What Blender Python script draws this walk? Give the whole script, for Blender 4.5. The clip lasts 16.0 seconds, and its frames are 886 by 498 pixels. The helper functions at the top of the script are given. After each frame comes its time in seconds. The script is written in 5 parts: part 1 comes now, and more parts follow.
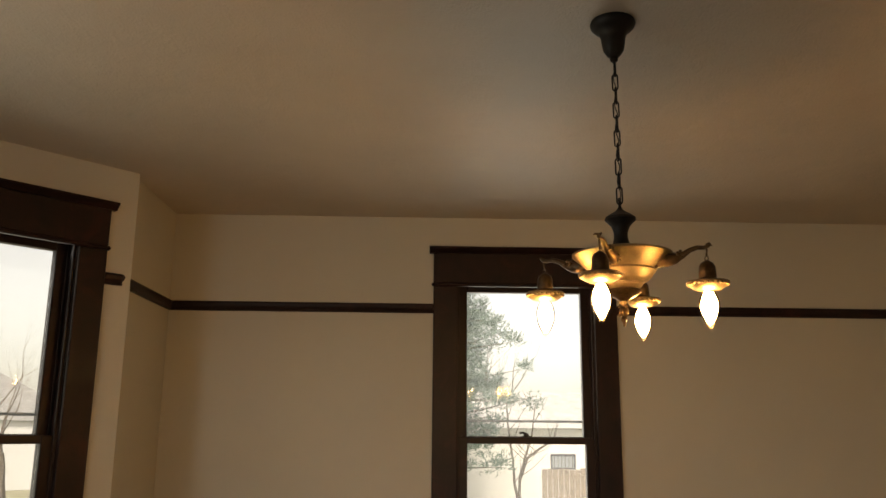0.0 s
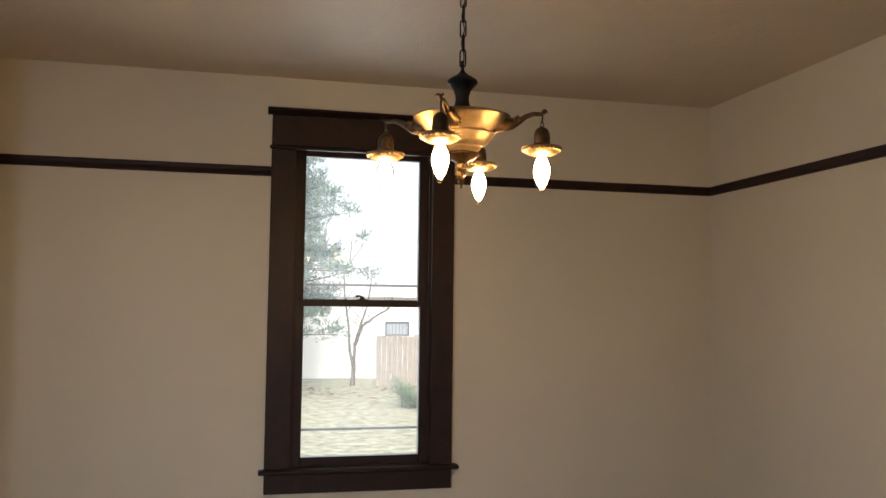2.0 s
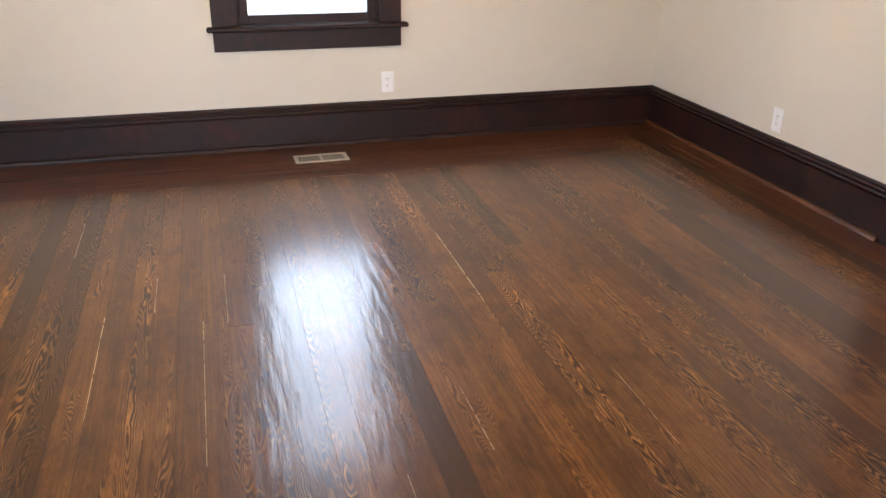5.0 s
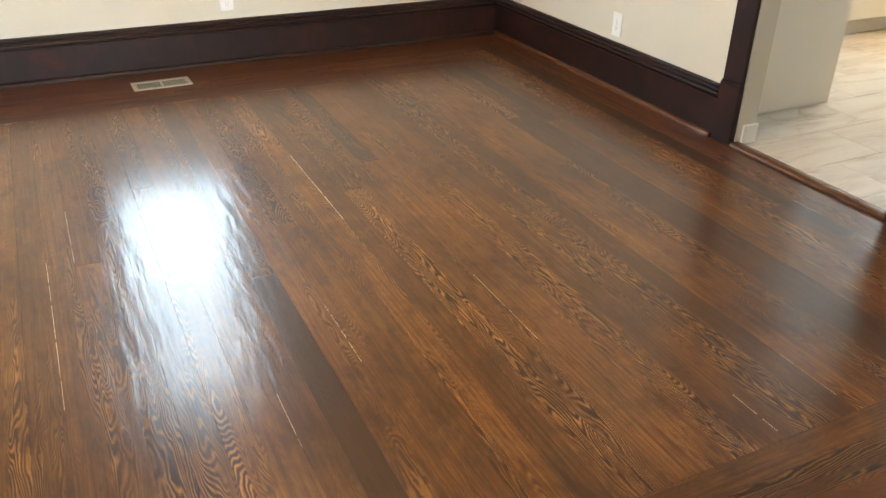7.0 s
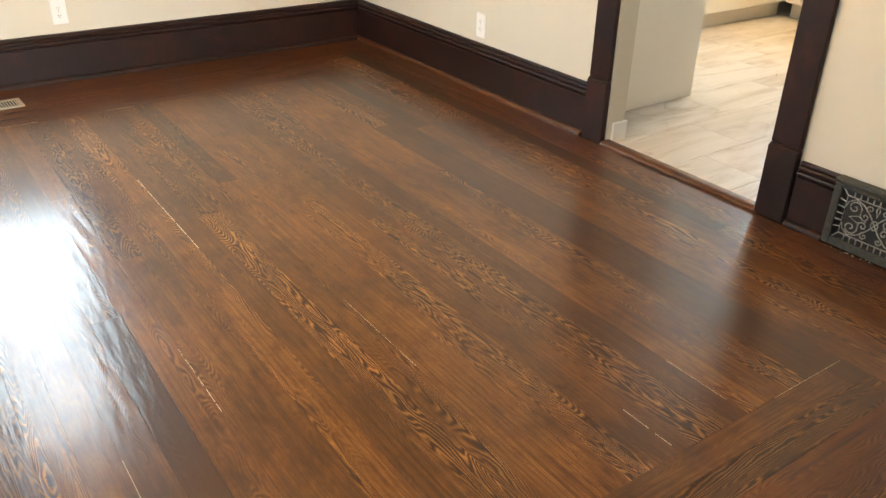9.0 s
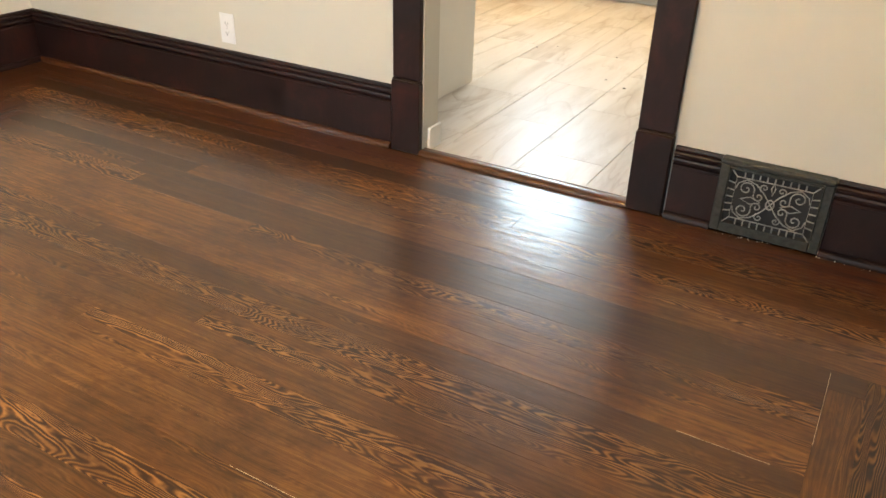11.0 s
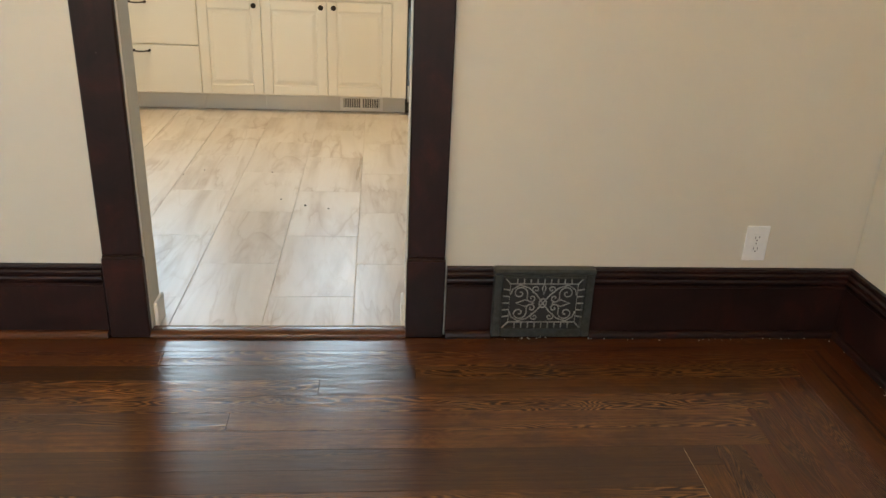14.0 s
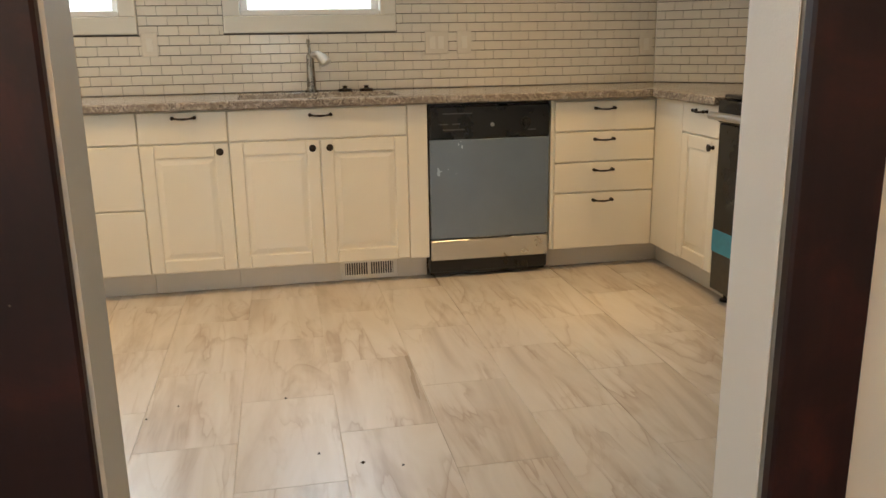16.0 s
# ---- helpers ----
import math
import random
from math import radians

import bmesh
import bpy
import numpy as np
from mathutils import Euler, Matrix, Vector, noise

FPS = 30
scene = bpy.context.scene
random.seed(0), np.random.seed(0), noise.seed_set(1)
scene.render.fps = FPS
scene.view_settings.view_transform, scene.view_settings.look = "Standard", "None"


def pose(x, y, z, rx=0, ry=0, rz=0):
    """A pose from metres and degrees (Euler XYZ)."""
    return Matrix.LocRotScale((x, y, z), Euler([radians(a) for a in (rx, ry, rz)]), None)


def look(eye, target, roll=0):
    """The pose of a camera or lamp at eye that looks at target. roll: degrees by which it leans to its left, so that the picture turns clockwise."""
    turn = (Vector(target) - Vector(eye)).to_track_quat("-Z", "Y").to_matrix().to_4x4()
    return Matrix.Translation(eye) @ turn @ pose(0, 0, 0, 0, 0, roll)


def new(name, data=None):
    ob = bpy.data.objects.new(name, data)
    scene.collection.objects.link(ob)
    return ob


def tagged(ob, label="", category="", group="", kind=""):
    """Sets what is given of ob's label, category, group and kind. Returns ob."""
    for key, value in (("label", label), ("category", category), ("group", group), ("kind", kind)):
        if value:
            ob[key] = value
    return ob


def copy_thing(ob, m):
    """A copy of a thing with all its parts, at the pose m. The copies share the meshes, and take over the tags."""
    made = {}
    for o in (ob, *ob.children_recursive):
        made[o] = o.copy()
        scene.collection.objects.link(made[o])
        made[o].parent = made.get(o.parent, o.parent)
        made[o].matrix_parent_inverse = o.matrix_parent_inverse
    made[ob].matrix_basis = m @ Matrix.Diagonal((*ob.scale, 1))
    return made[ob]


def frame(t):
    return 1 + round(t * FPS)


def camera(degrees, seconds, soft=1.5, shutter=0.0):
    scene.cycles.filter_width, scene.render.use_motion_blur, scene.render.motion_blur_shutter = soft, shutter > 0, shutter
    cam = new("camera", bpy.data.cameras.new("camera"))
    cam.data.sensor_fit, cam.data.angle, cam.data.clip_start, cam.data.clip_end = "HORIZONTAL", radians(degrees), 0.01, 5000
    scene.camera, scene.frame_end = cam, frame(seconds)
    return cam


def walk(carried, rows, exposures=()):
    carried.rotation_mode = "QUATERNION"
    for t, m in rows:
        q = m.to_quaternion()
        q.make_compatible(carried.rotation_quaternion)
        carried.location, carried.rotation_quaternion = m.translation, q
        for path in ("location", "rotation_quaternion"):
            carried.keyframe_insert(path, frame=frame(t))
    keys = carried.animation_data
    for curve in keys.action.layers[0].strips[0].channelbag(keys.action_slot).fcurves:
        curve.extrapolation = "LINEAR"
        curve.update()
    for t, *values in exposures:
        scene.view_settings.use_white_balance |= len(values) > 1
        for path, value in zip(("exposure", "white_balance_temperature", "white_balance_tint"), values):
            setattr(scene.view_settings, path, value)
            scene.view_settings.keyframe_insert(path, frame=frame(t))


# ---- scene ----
cam = camera(57.1, 16.0)
PATH = [
    (0, (0.186, 0.381, 1.687), (0.238, 2.333, 2.12), 0.5),
    (0.5, (0.188, 0.385, 1.686), (0.423, 2.325, 2.113), 0.9),
    (1, (0.197, 0.406, 1.688), (0.545, 2.338, 2.068), 1.0),
    (1.5, (0.19, 0.392, 1.67), (0.587, 2.333, 1.943), 1.0),
    (2, (0.188, 0.384, 1.649), (0.634, 2.329, 1.777), 0.7),
    (2.5, (0.193, 0.379, 1.619), (0.659, 2.323, 1.557), 1.0),
    (3, (0.255, 0.359, 1.591), (0.716, 2.294, 1.378), 1.0),
    (3.5, (0.246, 0.345, 1.525), (0.734, 2.259, 1.212), 0.9),
    (4, (0.235, 0.329, 1.482), (0.738, 2.21, 1.023), 0.9),
    (4.5, (0.216, 0.307, 1.429), (0.713, 2.131, 0.775), 0.8),
    (4.7, (0.221, 0.301, 1.414), (0.714, 2.098, 0.687), 0.6),
    (6.8, (0.272, 0.239, 1.386), (0.986, 1.837, 0.418), 0.3),
    (7, (0.254, 0.269, 1.383), (1.034, 1.834, 0.413), 1.0),
    (7.5, (0.278, 0.273, 1.368), (1.143, 1.795, 0.403), 1.0),
    (8, (0.296, 0.289, 1.375), (1.233, 1.772, 0.414), 0.9),
    (8.2, (0.304, 0.29, 1.373), (1.268, 1.759, 0.418), 0.9),
    (10.3, (0.532, 0.93, 1.224), (1.763, 2.156, 0.234), 3.1),
    (10.5, (0.511, 1.033, 1.213), (1.818, 2.181, 0.226), 3.1),
    (11, (0.509, 1.328, 1.216), (2.033, 2.178, 0.239), 1.7),
    (11.5, (0.492, 1.637, 1.274), (2.202, 2.007, 0.305), 2.0),
    (12, (0.439, 1.851, 1.352), (2.209, 1.845, 0.422), 3.2),
    (12.5, (0.421, 1.943, 1.359), (2.214, 1.8, 0.484), 2.5),
    (13, (0.427, 1.981, 1.36), (2.234, 1.802, 0.523), 2.0),
    (13.5, (0.456, 2.025, 1.361), (2.267, 1.831, 0.536), 2.6),
    (14, (0.622, 2.108, 1.337), (2.453, 1.944, 0.551), 2.5),
    (14.5, (0.964, 2.210, 1.389), (2.817, 2.126, 0.642), 1.2),
    (15, (1.351, 2.380, 1.367), (3.213, 2.269, 0.646), 1.0),
    (15.5, (1.729, 2.530, 1.376), (3.601, 2.312, 0.708), 0.2),
    (16, (2.135, 2.613, 1.162), (4.036, 2.238, 0.666), -0.9),
]
EXPOSURES = [(0.0, 1.42, 8200, 15), (1.0, 1.88, 8100, 16), (1.5, 1.82, 7300, 15), (2.5, 1.82, 6250, 14), (3.5, 2.0, 6100, 13), (4.0, 2.40, 5900, 15), (4.5, 3.12, 5800, 17),
             (7.0, 3.84, 5900, 3), (8.2, 3.92, 6100, 4), (10.5, 4.05, 6450, 8), (11.0, 3.95, 6200, 6), (11.5, 3.72, 6000, 3), (12.0, 3.62, 5950, 2), (13.0, 3.54, 5950, 2), (14.0, 3.28, 6000, 5), (15.0, 2.90, 6050, 5), (15.5, 2.83, 6150, 7), (16.0, 3.02, 6350, 11)]
walk(cam, [(t, look(eye, target, roll)) for t, eye, target, roll in PATH], EXPOSURES)

# ---- world and large lights ----
world = bpy.data.worlds.new("overcast_sky")
scene.world = world
world.use_nodes = True
wn, wl = world.node_tree.nodes, world.node_tree.links
sky = wn.new("ShaderNodeTexSky")
sky.sky_type, sky.sun_disc = "NISHITA", False
sky.sun_elevation, sky.sun_rotation = radians(38), radians(200)
sky.air_density, sky.dust_density, sky.ozone_density = 1.0, 2.0, 1.0
soft_sky = wn.new("ShaderNodeHueSaturation")
soft_sky.inputs["Saturation"].default_value = 0.35
wl.new(sky.outputs["Color"], soft_sky.inputs["Color"])
wl.new(soft_sky.outputs["Color"], wn["Background"].inputs["Color"])
wn["Background"].inputs["Strength"].default_value = 0.085

sun = new("sun", bpy.data.lights.new("sun", "SUN"))
sun.data.energy, sun.data.angle, sun.data.color = 1.4, radians(12), (1.0, 0.96, 0.9)
sun.matrix_world = look((0, -8, 8 * math.tan(radians(38))), (0, 0, 0))


def sky_lamp(name, x, y, z, rz, w, h, watts, tint=(0.83, 0.93, 1.0), lean=0):
    """Daylight that enters through an opening: a lamp facing along -y, turned by rz and leaning down as the sky stands above."""
    d = bpy.data.lights.new(name, "AREA")
    d.shape, d.size, d.size_y, d.energy, d.color = "RECTANGLE", w, h, watts, tint
    ob = new(name, d)
    ob.matrix_world = pose(x, y, z, lean - 90, 0, rz)
    return ob


sky_lamp("daylight_bay_centre", -2.66, 2.68, 1.72, 90, 0.74, 1.95, 1.9, lean=24)
sky_lamp("daylight_bay_south", -2.09, 1.07, 1.72, 135, 0.74, 1.95, 7.6, (0.76, 0.89, 1.0), lean=24)
sky_lamp("daylight_bay_north", -1.91, 4.17, 1.72, 45, 0.72, 1.95, 1.2, lean=24)
sky_lamp("daylight_north_window", 0.795, 5.255, 1.62, 0, 0.68, 1.78, 3.1)
# Fill lamp added in the unseen front room, where no window is known.
sky_lamp("fill_front_room", 0.6, -3.72, 1.5, 180, 2.4, 1.8, 0.35)
sky_lamp("daylight_kitchen_sink_window", 6.74, 2.415, 1.80, -90, 0.71, 0.98, 2.1, (0.78, 0.90, 1.0))
sky_lamp("daylight_kitchen_side_window", 6.74, 3.7625, 1.80, -90, 0.78, 0.98, 2.8, (0.78, 0.90, 1.0))


# ---- node helpers ----
def material(name):
    m = bpy.data.materials.new(name)
    m.use_nodes = True
    return m, m.node_tree.nodes, m.node_tree.links, m.node_tree.nodes["Principled BSDF"]


def noise_node(n, l, vec, scale, detail=4.0, rough=0.55, distortion=0.0):
    k = n.new("ShaderNodeTexNoise")
    k.inputs["Scale"].default_value, k.inputs["Detail"].default_value = scale, detail
    k.inputs["Roughness"].default_value, k.inputs["Distortion"].default_value = rough, distortion
    if vec is not None:
        l.new(vec, k.inputs["Vector"])
    return k.outputs["Fac"]


def ramp(n, l, fac, stops):
    k = n.new("ShaderNodeValToRGB")
    e = k.color_ramp.elements
    while len(e) < len(stops):
        e.new(0.5)
    for el, (p, c) in zip(e, stops):
        el.position, el.color = p, (*c, 1) if len(c) == 3 else c
    l.new(fac, k.inputs["Fac"])
    return k.outputs["Color"]


def grey(v):
    return (v, v, v)


def calc(n, l, op, a, b):
    k = n.new("ShaderNodeMath")
    k.operation = op
    for i, v in enumerate((a, b)):
        if isinstance(v, (int, float)):
            k.inputs[i].default_value = v
        else:
            l.new(v, k.inputs[i])
    return k.outputs[0]


def blend(n, l, fac, a, b, mode="MIX"):
    k = n.new("ShaderNodeMix")
    k.data_type, k.blend_type = "RGBA", mode
    for i, v in ((0, fac), (6, a), (7, b)):
        if isinstance(v, (int, float)):
            k.inputs[i].default_value = v
        elif isinstance(v, tuple):
            k.inputs[i].default_value = (*v, 1)
        else:
            l.new(v, k.inputs[i])
    return k.outputs[2]


def bump(n, l, height, strength, distance, normal=None):
    k = n.new("ShaderNodeBump")
    k.inputs["Strength"].default_value, k.inputs["Distance"].default_value = strength, distance
    l.new(height, k.inputs["Height"])
    if normal is not None:
        l.new(normal, k.inputs["Normal"])
    return k.outputs["Normal"]


def place(n, l, kind="Object", scale=(1, 1, 1), jitter=0.0):
    """Texture coordinates in metres, moved by each object's own random number where jitter is given."""
    c = n.new("ShaderNodeTexCoord").outputs[kind]
    mp = n.new("ShaderNodeMapping")
    mp.inputs["Scale"].default_value = scale
    if jitter:
        info = n.new("ShaderNodeObjectInfo")
        sh = n.new("ShaderNodeVectorMath")
        sh.operation = "MULTIPLY"
        cx = n.new("ShaderNodeCombineXYZ")
        for i in range(3):
            l.new(info.outputs["Random"], cx.inputs[i])
        sh.inputs[1].default_value = (jitter, jitter * 0.73, jitter * 0.37)
        l.new(cx.outputs[0], sh.inputs[0])
        ad = n.new("ShaderNodeVectorMath")
        l.new(c, ad.inputs[0]), l.new(sh.outputs[0], ad.inputs[1])
        c = ad.outputs[0]
    l.new(c, mp.inputs["Vector"])
    return mp.outputs[0]


def painted(name, colour, rough=0.6, grain=220.0, relief=0.25, depth=0.0006, spread=0.06, blotch=1.3, gloss=0.5):
    """Paint over a worked surface: slight blotches, fine relief."""
    m, n, l, b = material(name)
    v = place(n, l, "Object")
    big = noise_node(n, l, v, blotch, 5, 0.6)
    c0, c1 = [tuple(min(1, x * k) for x in colour) for k in (1 - spread, 1 + spread)]
    l.new(ramp(n, l, big, [(0.3, c0), (0.7, c1)]), b.inputs["Base Color"])
    fine = noise_node(n, l, v, grain, 3, 0.6)
    mid = noise_node(n, l, v, grain / 14, 4, 0.6)
    l.new(bump(n, l, calc(n, l, "ADD", fine, calc(n, l, "MULTIPLY", mid, 2.5)), relief, depth), b.inputs["Normal"])
    l.new(calc(n, l, "ADD", calc(n, l, "MULTIPLY", big, 0.16), rough - 0.08), b.inputs["Roughness"])
    b.inputs["Specular IOR Level"].default_value = gloss
    return m


def plain(name, colour, rough=0.5, metal=0.0, spread=0.12, scale=40.0, relief=0.0, jitter=3.0):
    m, n, l, b = material(name)
    v = place(n, l, "Object", jitter=jitter)
    f = noise_node(n, l, v, scale, 5, 0.6)
    c0, c1 = [tuple(min(1, x * k) for x in colour) for k in (1 - spread, 1 + spread)]
    l.new(ramp(n, l, f, [(0.3, c0), (0.7, c1)]), b.inputs["Base Color"])
    l.new(calc(n, l, "ADD", calc(n, l, "MULTIPLY", f, 0.2), max(0.02, rough - 0.1)), b.inputs["Roughness"])
    b.inputs["Metallic"].default_value = metal
    if relief:
        l.new(bump(n, l, f, relief, 0.001), b.inputs["Normal"])
    return m


def board_wood(name, edge=False):
    """Stained old fir boards under a thick gloss finish, redder and less sanded at the room's edge; the board's length is its own x."""
    m, n, l, b = material(name)
    info = n.new("ShaderNodeObjectInfo").outputs["Random"]
    plan = n.new("ShaderNodeTexCoord")
    plan.name = "floor_plan"
    # Flat-sawn figure: rings bent by a slow warp, in a band along the middle of some boards.
    v = place(n, l, "Object", (1, 1, 1), 37.0)
    warp = noise_node(n, l, place(n, l, "Object", (0.8, 6.0, 1.0), 37.0), 2.2, 2, 0.5, 0.3)
    wiggle = noise_node(n, l, place(n, l, "Object", (26.0, 34.0, 1.0), 37.0), 1.0, 2, 0.5)
    sep = n.new("ShaderNodeSeparateXYZ")
    l.new(v, sep.inputs[0])
    rings = calc(n, l, "ADD", calc(n, l, "MULTIPLY", warp, 190.0), calc(n, l, "MULTIPLY", sep.outputs[1], 480.0))
    rings = calc(n, l, "ADD", rings, calc(n, l, "MULTIPLY", wiggle, 5.0))
    wave = calc(n, l, "ADD", calc(n, l, "MULTIPLY", calc(n, l, "SINE", rings, 0.0), 0.5), 0.5)
    ripple = noise_node(n, l, place(n, l, "Object", (14.0, 110.0, 1.0), 37.0), 1.0, 3, 0.6)
    wave = calc(n, l, "MULTIPLY", wave, calc(n, l, "ADD", ripple, 0.42))
    streak = noise_node(n, l, place(n, l, "Object", (1.1, 62.0, 1.0), 37.0), 2.0, 5, 0.6)
    pores = noise_node(n, l, place(n, l, "Object", (12.0, 420.0, 1.0), 37.0), 1.0, 3, 0.6)
    where = noise_node(n, l, place(n, l, "Object", (0.55, 9.0, 1.0), 19.0), 1.6, 2, 0.5)
    pick = n.new("ShaderNodeTexWhiteNoise")
    pick.noise_dimensions = "1D"
    l.new(info, pick.inputs["W"])
    figured = ramp(n, l, pick.outputs["Value"], [(0.40, grey(0.0)), (0.70, grey(0.22))])
    mask = ramp(n, l, calc(n, l, "ADD", where, calc(n, l, "SUBTRACT", figured, 0.12)), [(0.44, grey(0.10)), (0.60, grey(0.95))])
    straight = calc(n, l, "ADD", calc(n, l, "MULTIPLY", streak, 0.80), 0.09)
    grain = blend(n, l, mask, straight, wave)
    base = ramp(n, l, grain, [(0.08, (0.026, 0.0086, 0.0024)), (0.34, (0.080, 0.0295, 0.0064)), (0.56, (0.158, 0.0610, 0.0125)), (0.95, (0.330, 0.1450, 0.0320))])
    tone = ramp(n, l, info, [(0.0, grey(0.32)), (0.10, grey(0.50)), (0.25, grey(0.72)), (0.65, grey(0.88)), (1.0, grey(1.20))])
    base = blend(n, l, 1.0, base, tone, "MULTIPLY")
    # Dark stain that ran across several boards, and smaller smudges.
    pm = n.new("ShaderNodeMapping")
    pm.inputs["Scale"].default_value = (1.5, 0.9, 1.0)
    l.new(plan.outputs["Object"], pm.inputs["Vector"])
    cloud = noise_node(n, l, pm.outputs[0], 2.2, 6, 0.68, 0.3)
    base = blend(n, l, ramp(n, l, cloud, [(0.34, grey(0.70)), (0.58, grey(0.0))]), base, (0.046, 0.0165, 0.0050))
    smudge = noise_node(n, l, place(n, l, "Object", (4.0, 11.0, 1.0), 11.0), 2.0, 4, 0.65)
    base = blend(n, l, ramp(n, l, smudge, [(0.30, grey(0.6)), (0.52, grey(0.0))]), base, (0.040, 0.0130, 0.0045))
    if edge:
        red = noise_node(n, l, place(n, l, "Object", (0.8, 16.0, 1.0), 29.0), 1.5, 4, 0.6)
        base = blend(n, l, ramp(n, l, red, [(0.38, grey(0.75)), (0.62, grey(0.25))]), base, (0.118, 0.0290, 0.0074))
        base = blend(n, l, ramp(n, l, red, [(0.32, grey(0.85)), (0.44, grey(0.0))]), base, (0.016, 0.0062, 0.0040))
    if edge:
        base = blend(n, l, 1.0, base, (0.80, 0.80, 0.80), "MULTIPLY")
    knots = noise_node(n, l, place(n, l, "Object", (3.4, 15.0, 1.0), 53.0), 1.3, 3, 0.6, 0.6)
    base = blend(n, l, ramp(n, l, knots, [(0.20, grey(0.85)), (0.29, grey(0.0))]), base, (0.016, 0.0070, 0.0040))
    l.new(base, b.inputs["Base Color"])
    wavy = noise_node(n, l, place(n, l, "Object", (3.0, 16.0, 1.0), 7.0), 2.0, 2, 0.5)
    nrm = bump(n, l, wavy, 0.25, 0.004)
    nrm = bump(n, l, grain, 0.38, 0.0008, nrm)
    nrm = bump(n, l, pores, 0.08, 0.0004, nrm)
    l.new(nrm, b.inputs["Normal"])
    l.new(calc(n, l, "ADD", calc(n, l, "MULTIPLY", streak, 0.20), 0.30), b.inputs["Roughness"])
    b.inputs["Coat Weight"].default_value, b.inputs["Coat Roughness"].default_value = 1.0, 0.21
    b.inputs["Specular IOR Level"].default_value = 0.10
    l.new(bump(n, l, grain, 0.10, 0.0006, bump(n, l, wavy, 0.38, 0.004)), b.inputs["Coat Normal"])
    return m


def trim_wood(name):
    """Nearly black mahogany-stained trim with red showing through, varnished."""
    m, n, l, b = material(name)
    v = place(n, l, "Object", (1, 1, 1), 5.0)
    f = noise_node(n, l, v, 6.0, 6, 0.65, 0.6)
    g = noise_node(n, l, place(n, l, "Object", (60, 60, 3), 5.0), 1.0, 4, 0.6)
    base = ramp(n, l, f, [(0.32, (0.0095, 0.0040, 0.0032)), (0.54, (0.0205, 0.0070, 0.0052)), (0.76, (0.058, 0.0135, 0.0086))])
    base = blend(n, l, 0.35, base, ramp(n, l, g, [(0.3, grey(0.3)), (0.7, grey(1.0))]), "MULTIPLY")
    chips = noise_node(n, l, v, 55.0, 2, 0.5)
    base = blend(n, l, ramp(n, l, chips, [(0.80, grey(0)), (0.83, grey(0.6))]), base, (0.22, 0.17, 0.12))
    l.new(base, b.inputs["Base Color"])
    l.new(calc(n, l, "ADD", calc(n, l, "MULTIPLY", f, 0.25), 0.34), b.inputs["Roughness"])
    b.inputs["Specular IOR Level"].default_value = 0.34
    l.new(bump(n, l, calc(n, l, "ADD", g, f), 0.22, 0.0008), b.inputs["Normal"])
    return m


def vein_tile(name):
    """Porcelain floor tile with soft beige clouds and long wavering brown veins along the tile."""
    m, n, l, b = material(name)
    v = place(n, l, "Object", (1, 1, 1), 23.0)
    mp = n.new("ShaderNodeMapping")
    mp.inputs["Rotation"].default_value, mp.inputs["Scale"].default_value = (0, 0, radians(6)), (0.48, 2.7, 1)
    l.new(v, mp.inputs["Vector"])
    f = noise_node(n, l, mp.outputs[0], 1.9, 5, 0.55, 0.9)
    base = ramp(n, l, f, [(0.30, (0.430, 0.365, 0.300)), (0.44, (0.560, 0.500, 0.435)), (0.58, (0.630, 0.580, 0.520)), (0.74, (0.585, 0.530, 0.470))])
    where = noise_node(n, l, v, 3.2, 3, 0.5)
    where = ramp(n, l, where, [(0.40, grey(0.10)), (0.60, grey(1.0))])
    for seed, w, size, c in ((0.0, 0.62, 1.4, (0.30, 0.210, 0.140)), (4.7, 0.50, 1.8, (0.36, 0.265, 0.185)), (9.1, 0.34, 2.6, (0.38, 0.290, 0.210))):
        sh = n.new("ShaderNodeVectorMath")
        sh.inputs[1].default_value = (seed, seed, 0)
        l.new(mp.outputs[0], sh.inputs[0])
        g = noise_node(n, l, sh.outputs[0], size, 4, 0.52, 0.8)
        line = ramp(n, l, g, [(0.452, grey(0.0)), (0.488, grey(w * 0.55)), (0.499, grey(w)), (0.505, grey(w * 0.15)), (0.53, grey(0.0))])
        line = blend(n, l, 1.0, line, where, "MULTIPLY")
        base = blend(n, l, line, base, c)
    l.new(base, b.inputs["Base Color"])
    l.new(calc(n, l, "ADD", calc(n, l, "MULTIPLY", f, 0.2), 0.22), b.inputs["Roughness"])
    l.new(bump(n, l, f, 0.10, 0.001), b.inputs["Normal"])
    return m


def granite(name):
    m, n, l, b = material(name)
    v = place(n, l, "Object")
    vo = n.new("ShaderNodeTexVoronoi")
    vo.inputs["Scale"].default_value = 120
    l.new(v, vo.inputs["Vector"])
    spots = ramp(n, l, vo.outputs["Color"], [(0.0, (0.07, 0.06, 0.054)), (0.3, (0.22, 0.19, 0.165)), (0.6, (0.36, 0.32, 0.275)), (1.0, (0.50, 0.455, 0.40))])
    f = noise_node(n, l, v, 26, 4, 0.7)
    base = blend(n, l, ramp(n, l, f, [(0.38, grey(0.0)), (0.62, grey(0.8))]), spots, (0.20, 0.165, 0.135))
    l.new(base, b.inputs["Base Color"])
    b.inputs["Roughness"].default_value = 0.12
    return m


